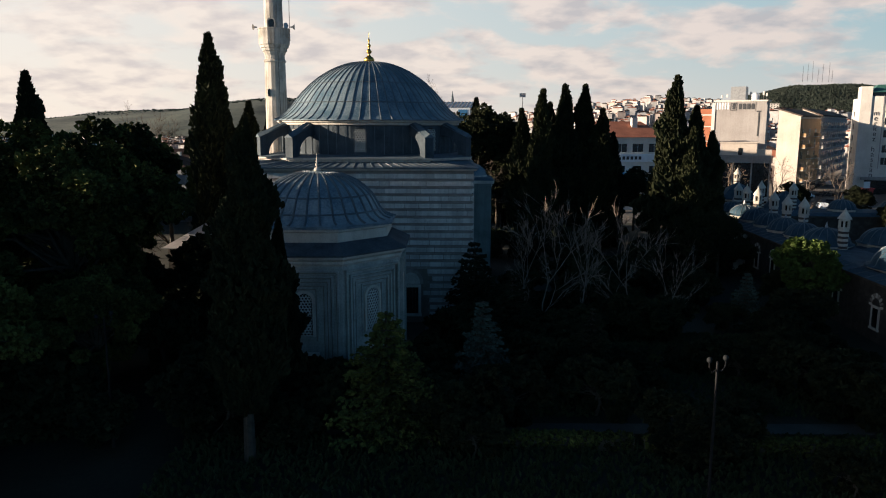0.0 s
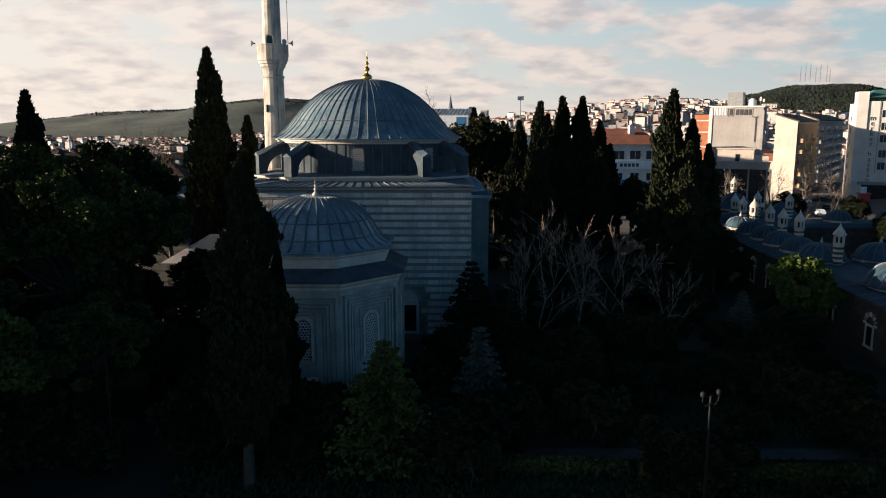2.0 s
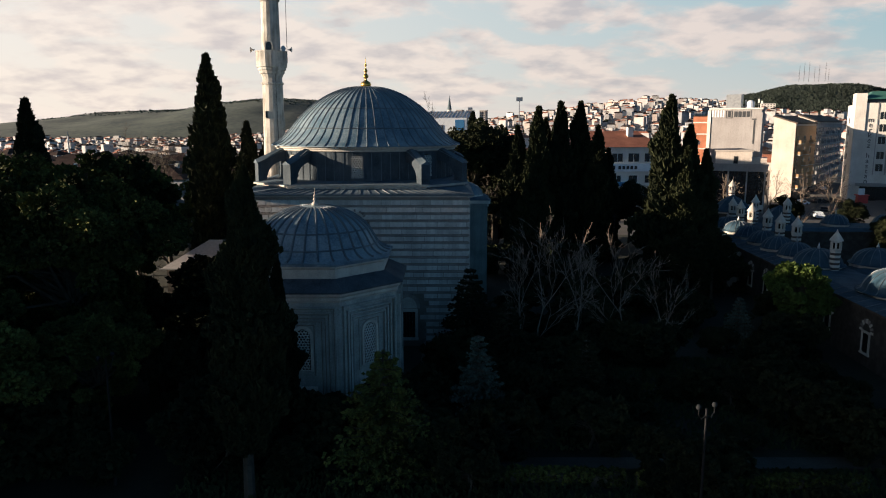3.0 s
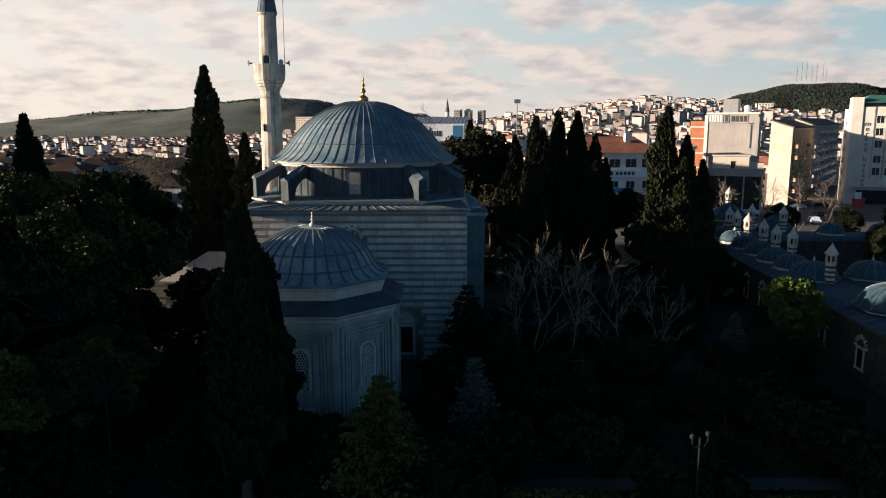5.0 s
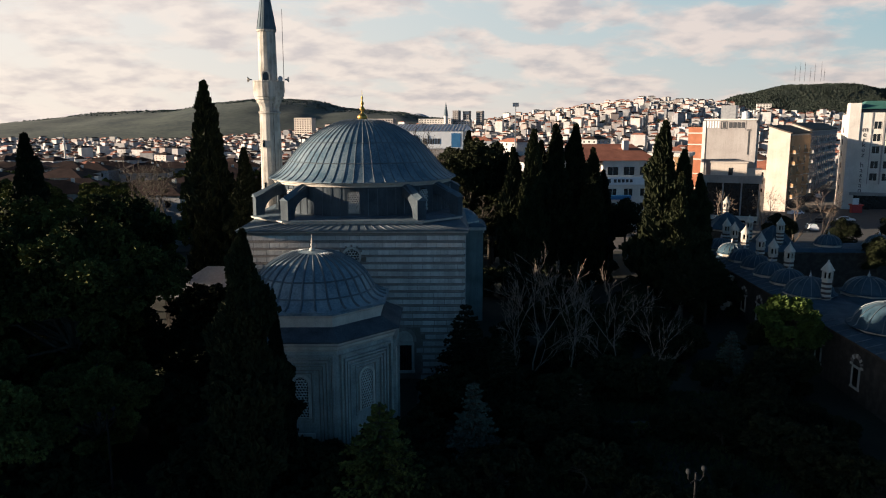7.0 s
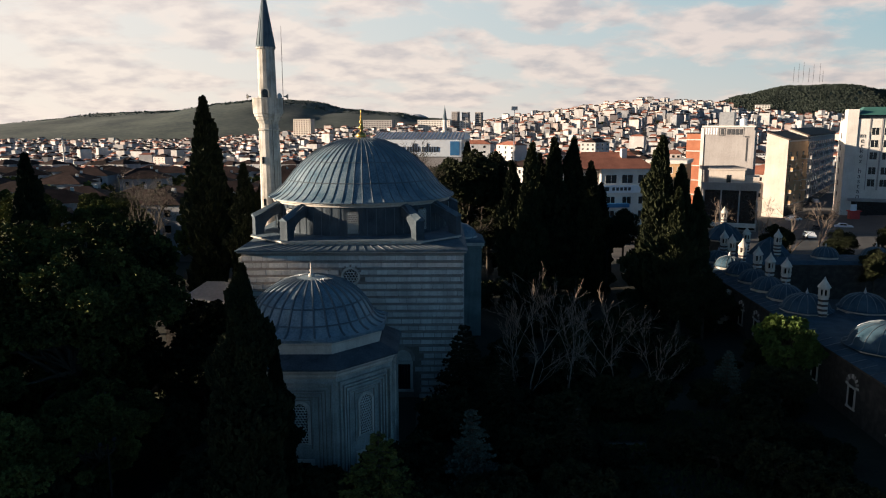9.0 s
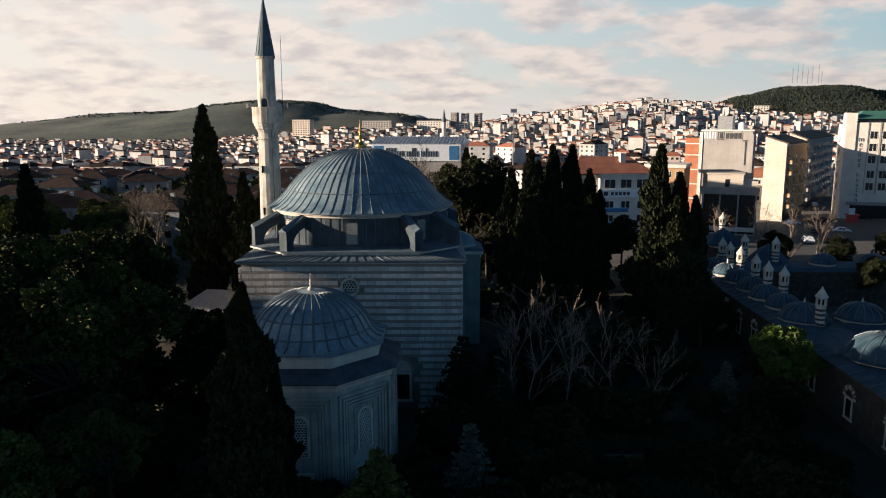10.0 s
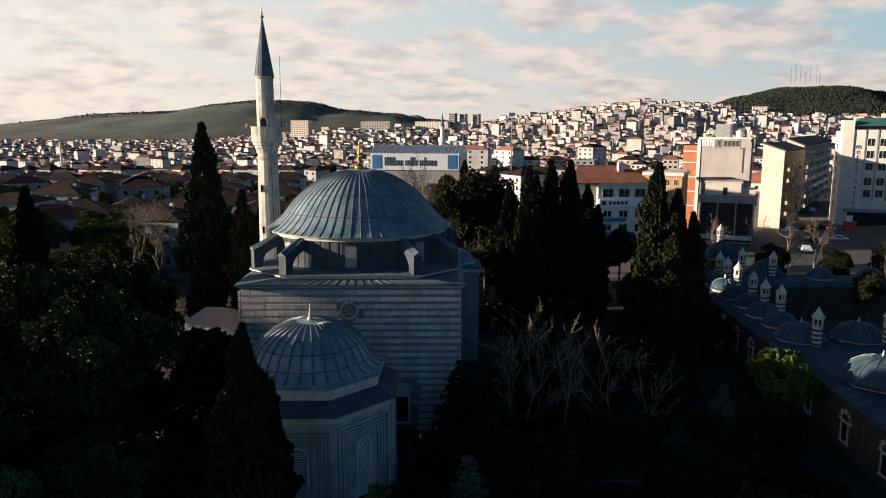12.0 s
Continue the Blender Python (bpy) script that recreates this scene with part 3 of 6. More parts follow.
def build_minaret():
    m = thing("minaret", "slender pale stone minaret with a balcony and a lead cone", "minaret", at=(-17.95, 78.6, 0))
    part("base", boxes((-1.75, -1.75, 0, 1.75, 1.75, 11.0)), STONE_OLD, m)
    part("transition", lathe([(1.9, 11.0), (1.22, 13.0)], 16, math.pi / 16), STONE_OLD, m)
    part("shaft", lathe([(1.20, 13.0), (1.06, 23.6)], 16, math.pi / 16), STONE_OLD, m, "sixteen-sided limestone shaft")
    part("band", lathe([(1.06, 23.4), (1.16, 23.46), (1.16, 23.62), (1.05, 23.68)], 16, math.pi / 16), STONE_OLD, m)
    part("corbel", lathe([(1.04, 23.6), (1.02, 24.1), (1.18, 24.5), (1.28, 24.55), (1.32, 24.85), (1.44, 24.9), (1.48, 25.15), (1.58, 25.2), (1.60, 25.45)], 16, math.pi / 16), STONE_OLD, m, "stepped corbels under the balcony")
    part("balcony", lathe([(1.60, 25.45), (1.62, 26.72), (1.66, 26.75), (1.66, 26.86), (1.46, 26.86), (1.46, 25.7)], 16, math.pi / 16, closed=False), STONE_OLD, m, "stone balcony parapet")
    part("floor", lathe([(1.58, 25.5), (1.58, 25.72)], 16, math.pi / 16), STONE_OLD, m)
    part("upper_shaft", lathe([(0.98, 25.6), (0.90, 32.0)], 16, math.pi / 16), STONE_OLD, m)
    door = part("door", arch_bm(0.62, 1.75, -0.03, 0.1), DARKNESS, m, "small dark arched balcony door")
    door.matrix_basis = pose(-0.02, -0.98, 26.0)
    part("door_frame", frame_bm(arch_pts(0.62, 1.75), 0.12, -0.08, 0.05), STONE_OLD, door)
    for z in (15.4, 19.9):
        part("slit", boxes((-0.62, -1.12, z, -0.42, -0.9, z + 0.75)), DARKNESS, m)
    part("eave", lathe([(0.90, 31.85), (1.03, 31.95), (1.04, 32.1), (0.9, 32.15)], 16), STONE_OLD, m)
    prof = [(1.05, 32.1), (0.98, 32.3), (0.05, 38.15)]
    part("cone", lathe(prof, 24), LEAD_DARK, m, "tall dark lead cone")
    for i in range(12):
        a = 2 * math.pi * i / 12
        part("cone_seam", tube(bmesh.new(), [(1.0 * math.cos(a), 1.0 * math.sin(a), 32.3), (0.05 * math.cos(a), 0.05 * math.sin(a), 38.1)], [0.03, 0.015], 4), SEAM, m)
    finial(m, 38.1, 0.45, GOLD, "small gilded finial")
    part("lightning_rod", tube(bmesh.new(), [(1.72, -0.3, 25.6), (1.74, -0.3, 34.2)], [0.035, 0.02], 5), BLACK, m)
    part("cable", tube(bmesh.new(), [(0.55, -1.02, 26.0), (0.62, -0.98, 20.0), (0.66, -1.02, 13.0)], [0.025, 0.025, 0.025], 4), BLACK, m)
    for k, (x, y, t) in enumerate(((-1.72, -0.2, 180), (1.80, -0.3, 0), (1.3, -1.2, -45))):
        s = part("loudspeaker", lathe([(0.06, 0), (0.08, 0.18), (0.14, 0.28), (0.30, 0.42), (0.27, 0.43)], 12), STEEL, m, "grey horn loudspeaker")
        s.matrix_basis = pose(x, y, 27.0, 0, 90, t)
    return m


build_minaret()

TX, TY = -8.3, 47.2
T0 = math.radians(-67.5)


def build_tomb():
    m = thing("tomb", "octagonal marble tomb with a lead dome and latticed windows", "tomb", at=(TX, TY, 0))
    R = 5.9
    ap = R * math.cos(math.pi / 8)
    part("plinth", lathe([(R + 0.35, 0), (R + 0.35, 0.5), (R + 0.15, 0.7)], 8, T0), MARBLE, m)
    part("wall", lathe([(R, 0.6), (R, 8.9)], 8, T0), MARBLE, m, "pale marble-faced octagon")
    part("cornice", lathe([(R, 8.75), (R + 0.12, 8.9), (R + 0.12, 9.05), (R + 0.30, 9.2), (R + 0.32, 9.38)], 8, T0), STONE_TRIM, m, "moulded stone cornice")
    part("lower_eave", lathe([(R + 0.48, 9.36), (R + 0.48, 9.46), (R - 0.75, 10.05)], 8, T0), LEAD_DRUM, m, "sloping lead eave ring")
    part("upper_band", lathe([(R - 0.85, 9.9), (R - 0.85, 10.75)], 8, T0), STONE_TRIM, m, "cream stone band below the dome")
    part("upper_cornice", lathe([(R - 0.85, 10.62), (R - 0.70, 10.7), (R - 0.70, 10.84)], 8, T0), STONE_TRIM, m)
    part("upper_eave", lathe([(R - 0.52, 10.84), (R - 0.52, 10.94), (R - 1.8, 11.25)], 8, T0), LEAD, m, "flared lead eave")
    prof = fine_profile([(5.0, 11.0), (4.45, 11.2), (4.08, 11.6), (3.85, 12.0), (3.38, 12.7), (2.5, 13.4), (1.35, 13.86), (0.0, 14.02)], 4)
    dome = part("dome", lathe(prof, 80), LEAD, m, "ribbed grey-blue lead dome", smooth=True)
    dome_ribs(dome, prof[1:-3], 32, width=0.07, height=0.08)
    hoop = lathe([(4.10, 11.56), (4.18, 11.60), (4.09, 11.66)], 80, closed=False)
    part("hoop", hoop, SEAM, dome)
    part("hoop", lathe([(3.50, 12.5), (3.57, 12.56), (3.43, 12.62)], 80, closed=False), SEAM, dome)
    finial(m, 13.98, 0.44, STONE_TRIM, "pale carved stone finial")
    half = R * math.sin(math.pi / 8)
    for k in range(8):
        a = T0 + math.pi / 8 + k * math.pi / 4
        face = thing_part("face", m)
        face.matrix_basis = Matrix.Translation((ap * math.cos(a), ap * math.sin(a), 0)) @ Matrix.Rotation(a + math.pi / 2, 4, "Z")
        for n, (w, h0, h1) in enumerate(((half - 0.30, 0.9, 8.40), (half - 0.62, 1.05, 8.08), (half - 0.84, 1.2, 7.86), (half - 1.06, 1.3, 7.62), (half - 1.52, 4.2, 7.4))):
            o = [(w, h0), (w, h1), (-w, h1), (-w, h0)]
            part("moulding", frame_bm(o, 0.11, -0.20 + 0.03 * n, 0.02), MARBLE, face)
            # flush dark strip: grime plus the shade of a recess, given as colour
            w -= 0.07
            o = [(w, h0), (w, h1 - 0.07), (-w, h1 - 0.07), (-w, h0)]
            part("groove", frame_bm(o, 0.066, -0.008, 0.02), MORTAR, face, "grimy groove with painted recess shade")
        lattice_window(face, 0.9, 2.55, pose(0, -0.03, 4.55))
        part("window_frame", frame_bm([(x, z + 4.5) for x, z in arch_pts(0.95, 2.65)], 0.16, -0.12, 0.02), STONE_TRIM, face)
        part("lower_window", boxes((-0.6, -0.03, 1.5, 0.6, 0.05, 3.3)), DARKNESS, face)
        part("lower_frame", boxes((-0.82, -0.08, 1.4, -0.6, 0.02, 3.5), (0.6, -0.08, 1.4, 0.82, 0.02, 3.5), (-0.6, -0.08, 3.3, 0.6, 0.02, 3.5), (-0.9, -0.12, 1.25, 0.9, 0.02, 1.5)), STONE_TRIM, face)
    return m


build_tomb()

# ---- trees ----
def tufts(name, sites, size, up=0.0, spread=1.0, seed=1, aspect=2.2):
    """Many small leaf sprays (two crossed blades each) at (point, outward direction, scale)."""
    rng = np.random.RandomState(seed)
    n = len(sites)
    q = np.array([s[0] for s in sites], float)
    d = np.array([s[1] for s in sites], float) + rng.normal(0, 0.45 * spread, (n, 3))
    sc = np.array([s[2] for s in sites], float)[:, None]
    d[:, 2] += up
    d /= np.linalg.norm(d, axis=1, keepdims=True) + 1e-6
    u = np.cross(d, rng.normal(0, 1, (n, 3)))
    u /= np.linalg.norm(u, axis=1, keepdims=True) + 1e-6
    w = np.cross(d, u)
    ln = size * sc * rng.uniform(0.7, 1.4, (n, 1))
    wd = size * sc / aspect * rng.uniform(0.7, 1.3, (n, 1))
    quads = [np.stack([q - d * ln * 0.35, q + s * wd + d * ln * 0.1, q + d * ln * 0.65, q - s * wd + d * ln * 0.15], 1) for s in (u, w)]
    verts = np.concatenate(quads).reshape(-1, 3)
    faces = np.arange(len(verts)).reshape(-1, 4)
    me = bpy.data.meshes.new(name)
    me.from_pydata(verts.tolist(), [], faces.tolist())
    return me


def spindle_r(h, seed):
    """Radius of a cypress crown, as a share, at a height share h."""
    return min(1.0, (max(0.0, 1 - h) * 1.75) ** 0.75) * min(1.0, 0.55 + h * 2.2)


def make_cypress(height, radius, seed, count=4200, label="tall dark green columnar cypress", leaf=0.0):
    t = thing("cypress", label, "tree", group="garden cypresses")
    rng = np.random.RandomState(seed)
    part("trunk", tube(bmesh.new(), [(0, 0, 0), (0.05, 0, height * 0.3), (0, 0, height * 0.8)], [0.32, 0.22, 0.05], 8), BARK, t)
    lean = rng.normal(0, 0.015, 2)
    sites = []
    lobes = [(rng.uniform(0, 6.28), rng.uniform(0.1, 0.95), rng.uniform(0.15, 0.42)) for _ in range(34)]
    base = 0.07 if height > 18 else 0.17
    for _ in range(count):
        h = rng.uniform(0, 1) ** 1.15
        a = rng.uniform(0, 2 * math.pi)
        bulge = 0.70 + sum(b * math.exp(-((math.cos(a - la) - 1) * 3) ** 2 - ((h - lh) / 0.045) ** 2) for la, lh, b in lobes)
        r = radius * spindle_r(h, seed) * bulge * (1 + 0.22 * math.sin(9 * h + 2 * a + seed) * math.sin(3 * a + 23 * h)) * rng.uniform(0.5, 1.12)
        z = height * (base + (1 - base) * h)
        sites.append(((r * math.cos(a) + lean[0] * z, r * math.sin(a) + lean[1] * z, z), (0.6 * math.cos(a), 0.6 * math.sin(a), 0.8), 0.6 + 0.5 * (1 - h)))
    link("crown", tufts("crown", sites, leaf or height * 0.05, up=0.5, seed=seed, aspect=2.6), CYPRESS, t, "dense upright dark sprays")
    core = lathe([(radius * spindle_r(h / 12, seed) * 0.45 + 0.02, height * (base + (1 - base) * h / 12)) for h in range(12)], 10)
    part("inner_sprays", core, CYPRESS, t)
    return t


def make_conifer(height, radius, seed, material=SPRUCE, label="young dark spruce with drooping tiers", count=3000, foot=0.08):
    t = thing("conifer", label, "tree")
    rng = np.random.RandomState(seed)
    part("trunk", tube(bmesh.new(), [(0, 0, 0), (0, 0, height * 0.95)], [0.16, 0.03], 7), BARK, t)
    sites = []
    bm = bmesh.new()
    tiers = 15
    for k in range(tiers):
        h = foot + (1 - foot) * k / tiers
        nb = 9 if k < 10 else 6
        for b in range(nb):
            a = 2 * math.pi * b / nb + rng.uniform(0, 0.7)
            ln = radius * (1 - h) ** 0.85 * rng.uniform(0.75, 1.15) + 0.1
            z = height * h
            tip = (ln * math.cos(a), ln * math.sin(a), z + 0.18 * ln - 0.05 * height * 0.2)
            tube(bm, [(0, 0, z), tip], [0.035, 0.01], 4)
            m = max(4, int(count / (tiers * 8) * (0.4 + ln / radius)))
            for _ in range(m):
                s = rng.uniform(0.15, 1.05)
                off = rng.normal(0, 0.10 * ln, 3)
                sites.append(((tip[0] * s + off[0], tip[1] * s + off[1], z + (tip[2] - z) * s + off[2] * 0.5 - 0.1), (math.cos(a), math.sin(a), -0.1), 0.8))
    part("branchwork", bm, BARK, t)
    link("crown", tufts("crown", sites, max(0.22, height * 0.045), seed=seed, aspect=2.4), material, t)
    return t


def make_broad(name, height, radius, seed, material, label, count=5000, clumps=34, trunk=0.35, squash=0.75, leaf=0.34, low=0.45, bark=BARK, puff=(0.22, 0.38)):
    """A crown of separate leaf clumps on forked limbs."""
    t = thing(name, label, "tree")
    rng = np.random.RandomState(seed)
    bm = bmesh.new()
    cz = height - radius * squash
    tube(bm, [(0, 0, 0), (rng.normal(0, .1), rng.normal(0, .1), cz * 0.5), (0, 0, cz)], [trunk, trunk * 0.75, trunk * 0.4], 8)
    sites = []
    for _ in range(clumps):
        v = rng.normal(0, 1, 3)
        v /= np.linalg.norm(v)
        v[2] = abs(v[2]) if rng.uniform() < low else v[2]
        rr = rng.uniform(0.55, 1.0)
        c = (radius * v[0] * rr, radius * v[1] * rr, cz + radius * squash * v[2] * rr)
        tube(bm, [(0, 0, cz * rng.uniform(0.55, 0.95)), (c[0] * 0.6, c[1] * 0.6, c[2] - 0.3), c], [trunk * 0.35, trunk * 0.2, 0.03], 5)
        cr = radius * rng.uniform(*puff)
        for _ in range(count // clumps):
            o = rng.normal(0, 1, 3)
            o /= np.linalg.norm(o)
            k = rng.uniform(0.5, 1.0)
            sites.append(((c[0] + cr * o[0] * k, c[1] + cr * o[1] * k, c[2] + cr * 0.7 * o[2] * k), tuple(o), 1.0))
    part("trunk", bm, bark, t)
    link("crown", tufts("crown", sites, leaf, seed=seed, aspect=1.9), material, t)
    return t


def make_bare(height, seed, label, spread=0.5, material=BARK_PALE, levels=4, trunk=0.22, name="bare_tree", kids=4, stem=0.36):
    t = thing(name, label, "tree", group="leafless trees")
    rng = np.random.RandomState(seed)
    bm = bmesh.new()

    def grow(p, d, ln, r, lv):
        q1 = p + d * ln * 0.5 + Vector(rng.normal(0, 0.04 * ln, 3))
        q2 = q1 + (d + Vector(rng.normal(0, 0.14, 3))).normalized() * ln * 0.5
        tube(bm, [p, q1, q2], [r, r * 0.8, r * 0.6], 5 if lv > 1 else 3)
        if lv == 0:
            return
        for _ in range(3 if lv > 1 else kids):
            dd = (d + Vector(rng.normal(0, spread, 3)) + Vector((0, 0, 0.12))).normalized()
            s = rng.uniform(0.45, 1.0)
            grow(p.lerp(q1, s) if s < 0.7 else q1.lerp(q2, s), dd, ln * rng.uniform(0.58, 0.8), max(0.012, r * 0.52), lv - 1)

    grow(Vector((0, 0, 0)), Vector((0, 0, 1)), height * stem, trunk, levels)
    top = max(v.co.z for v in bm.verts)
    for v in bm.verts:
        v.co *= height / top
    part("branchwork", bm, material, t)
    return t


def plant(t, x, y, z=0.0, turn=0.0, scale=1.0):
    t.matrix_basis = pose(x, y, z, 0, 0, turn) @ Matrix.Scale(scale, 4)
    return t


def replant(t, x, y, height_scale=1.0, turn=0.0, z=0.0):
    c = copy_thing(t, pose(x, y, z, 0, 0, turn))
    c.scale = (height_scale,) * 3
    return c


# cypresses: the near one before the tomb, then those behind and to the side
plant(make_cypress(17.2, 1.9, 11, 17000, leaf=0.46), -9.9, 34.6)
plant(make_cypress(11.9, 0.85, 15, 9000, "slim dark cypress close to the tomb", 0.36), -9.15, 39.6)
cyA = plant(make_cypress(26.9, 2.2, 12, 6500), -27.3, 85.8)
cyB = plant(make_cypress(22.0, 2.2, 13, 6000), 16.3, 98, turn=40)
cyC = plant(make_cypress(22.4, 2.5, 14, 6500, "broad brownish-green cypress lit at the edge"), 26.5, 86)
for t, x, y, s, r in ((cyB, 18.8, 99, 1.0, 130), (cyB, 12.6, 97, 0.97, 200), (cyB, 10.6, 99, 0.86, 10), (cyB, 21.0, 97, 0.86, 90), (cyB, 14.4, 101, 0.9, 300), (cyB, 23.2, 100, 0.72, 70),
                       (cyC, 30.0, 87, 0.85, 100), (cyC, 32.8, 89, 0.72, 200), (cyC, 28.2, 84, 0.74, 310),
                       (cyA, 4.8, 118, 0.78, 50), (cyA, 2.0, 119, 0.66, 150), (cyB, 7.4, 118, 0.8, 250), (cyB, 9.2, 116, 0.72, 20),
                       (cyA, -22.6, 84, 0.72, 70), (cyA, -20.5, 85.6, 0.66, 170), (cyB, -12.6, 93, 0.98, 20)):
    replant(t, x, y, s, r)
# added unseen trees that keep the low sun off the school domes
for y in (57.0, 60.0):
    replant(cyA, -49, y, 0.82, 9 * y)
# added out-of-view row, its heights set to shade garden and near cypress
for k in range(8):
    replant(cyA, -48 - 0.6 * (k % 2), 22 + 3.2 * k, 0.85 if 2 <= k <= 5 else 0.5, 70 * k)
# spruces and firs
plant(make_conifer(7.6, 3.2, 21, PINE, "young dark fir before the tomb", 4200), -3.1, 37.2)
spr = plant(make_conifer(8.2, 3.0, 22, CYPRESS, "dark fir against the banded wall", 3600), 2.4, 57)
plant(make_conifer(5.2, 1.7, 23, SPRUCE, "small blue-green spruce on the lawn", 2200), 25.2, 59)
replant(spr, 5.0, 52, 0.8, 40)
replant(spr, 9.5, 45, 0.7, 140)
plant(make_conifer(7.0, 2.2, 25, SPRUCE, "pale blue spruce with drooping twigs", 2400), 2.3, 42)
# the laurel by the school wall
plant(make_broad("laurel", 7.6, 2.5, 31, BROADLEAF, "rounded evergreen laurel with sunlit leaves", 6000, 46, 0.22, 1.0, 0.36), 31.0, 60.2)
# big pines on the sun's side
pine = plant(make_broad("pine", 16.2, 6.5, 32, PINE, "large spreading pine with clumped needles", 19000, 86, 0.45, 0.85, 0.34, 0.5, puff=(0.13, 0.25)), -26.5, 52, scale=1.08)
# the far-left ones with y under 45 are unseen, added to cast shade
for x, y, s, r in ((-36, 58, 0.8, 60), (-31, 44, 1.02, 150), (-38, 70, 0.9, 20), (-45, 80, 0.8, 320), (-20, 40, 0.55, 100), (-24, 33, 0.62, 10), (-52, 34, 0.72, 30), (-50, 42, 0.7, 130), (-36, 26, 0.9, 230), (-29, 24, 0.8, 40), (-50, 25, 0.7, 300), (-56, 16, 0.7, 10), (-33, 35, 0.95, 15), (-24, 46, 0.98, 75), (-30, 61, 0.76, 205), (-70, 112, 0.85, 20), (-60, 104, 0.9, 80), (-50, 110, 0.8, 140), (-44, 102, 0.72, 200), (-78, 122, 0.9, 260), (-34, 108, 0.75, 320), (-56, 122, 0.8, 10), (-47, 90, 0.72, 70)):
    replant(pine, x, y, s, r)
replant(cyA, -37.0, 65, 0.79, 33)
big_tree = plant(make_broad("evergreen_oak", 19.5, 5.6, 34, CYPRESS, "broad dark evergreen oak behind the mosque", 12000, 60, 0.45, 1.2, 0.38), 4.6, 112)
replant(big_tree, 8.6, 114, 0.92, 100)
replant(big_tree, -24.5, 96, 0.8, 200)
for k, (x, y, s) in enumerate(((26, 113, 0.5), (30.5, 116, 0.52), (35, 113, 0.48), (39.5, 110, 0.45), (12, 106, 0.6), (17.5, 107, 0.62), (22, 106, 0.58), (7.5, 104, 0.55), (33, 98, 0.45), (36, 104, 0.5),
                            (54, 112, 0.42), (63, 110, 0.40), (72, 112, 0.42), (81, 109, 0.44), (90, 112, 0.42), (99, 110, 0.46), (60, 96, 0.36), (70, 94, 0.36), (82, 96, 0.38), (30, 78, 0.4), (26, 74, 0.42))):
    replant(big_tree, x, y, s, 47 * k)
replant(big_tree, 9.5, 130, 0.95, 15)
replant(big_tree, 3.0, 131, 0.9, 215)
# leafless trees
ba = plant(make_bare(19.6, 41, "large leafless plane tree with brownish twigs", 0.5, BARK, 6, 0.30, kids=6, stem=0.3), -35.8, 84)
replant(ba, -33.2, 87, 0.93, 140)
replant(ba, -3.4, 96, 1.2, 75)
replant(ba, -0.6, 99, 1.06, 250)
bb = plant(make_bare(12.6, 42, "leafless garden tree with pale bare branches", 0.34, BARK_PALE, 5, 0.06, kids=3, stem=0.27), 8.0, 58)
for x, y, s, r in ((11.2, 57.5, 0.93, 60), (15.2, 57.5, 0.92, 150), (6.9, 60, 0.9, 250), (17.4, 55.5, 0.72, 20)):
    replant(bb, x, y, s, r)

# ---- the theological school with its chimneys ----
def along(s, off, z=0.0):
    """A place on the school's garden wing: s metres along it, off metres in from the garden wall."""
    c, sn = math.cos(radians(-2.9)), math.sin(radians(-2.9))
    return (33.6 + off * c - s * sn, 47.0 + off * sn + s * c, z)


def make_chimney():
    t = thing("chimney", "hexagonal chimney striped in brick and stone with a pointed cap", "chimney", group="school chimneys")
    z = 5.1
    for k in range(9):
        h = 0.24
        mt = CHIMNEY_BRICK if k % 2 else STONE_TRIM
        r = 0.50 if k % 2 else 0.53
        part("brick_course" if k % 2 else "stone_course", lathe([(r, z + k * h), (r, z + (k + 1) * h)], 6), mt, t)
    z += 2.16
    part("lip", lathe([(0.5, z), (0.6, z + 0.05), (0.6, z + 0.14), (0.5, z + 0.16)], 6), STONE_TRIM, t)
    part("flue", lathe([(0.33, z + 0.1), (0.33, z + 0.85)], 6), DARKNESS, t)
    for k in range(6):
        a = math.pi / 3 * k
        part("post", boxes((-0.09, -0.09, z + 0.14, 0.09, 0.09, z + 0.78), m=Matrix.Translation((0.44 * math.cos(a), 0.44 * math.sin(a), 0)) @ Matrix.Rotation(a, 4, "Z")), STONE_TRIM, t)
    part("ring", lathe([(0.52, z + 0.76), (0.55, z + 0.95)], 6), STONE_TRIM, t)
    part("cap", lathe([(0.64, z + 0.93), (0.62, z + 0.99), (0.12, z + 1.75), (0.05, z + 1.95), (0, z + 2.05)], 12), STONE_TRIM, t, "pointed pale cap")
    return t


def make_cell_dome(r, h, z, label):
    t = thing("cell_dome", label, "dome", group="school domes")
    part("drum", lathe([(r * 1.06, z - 0.4), (r * 1.06, z + 0.25), (r * 1.10, z + 0.28), (r * 1.10, z + 0.42)], 8, math.pi / 8), STONE_TRIM, t)
    prof = fine_profile([(r * 1.14, z + 0.40), (r, z + 0.55), (r * 0.93, z + 0.42 + h * 0.35), (r * 0.72, z + 0.42 + h * 0.7), (r * 0.4, z + 0.42 + h * 0.93), (0, z + 0.42 + h)], 3)
    d = part("shell", lathe(prof, 40), LEAD_SHADED, t, "smooth blue-grey lead shell", smooth=True)
    dome_ribs(d, prof[1:-2], 16, width=0.04, height=0.04)
    part("knob", lathe([(0.09, z + 0.4 + h), (0.16, z + 0.55 + h), (0.10, z + 0.7 + h), (0.05, z + 0.85 + h), (0, z + 1.1 + h)], 8), STEEL, t)
    return t


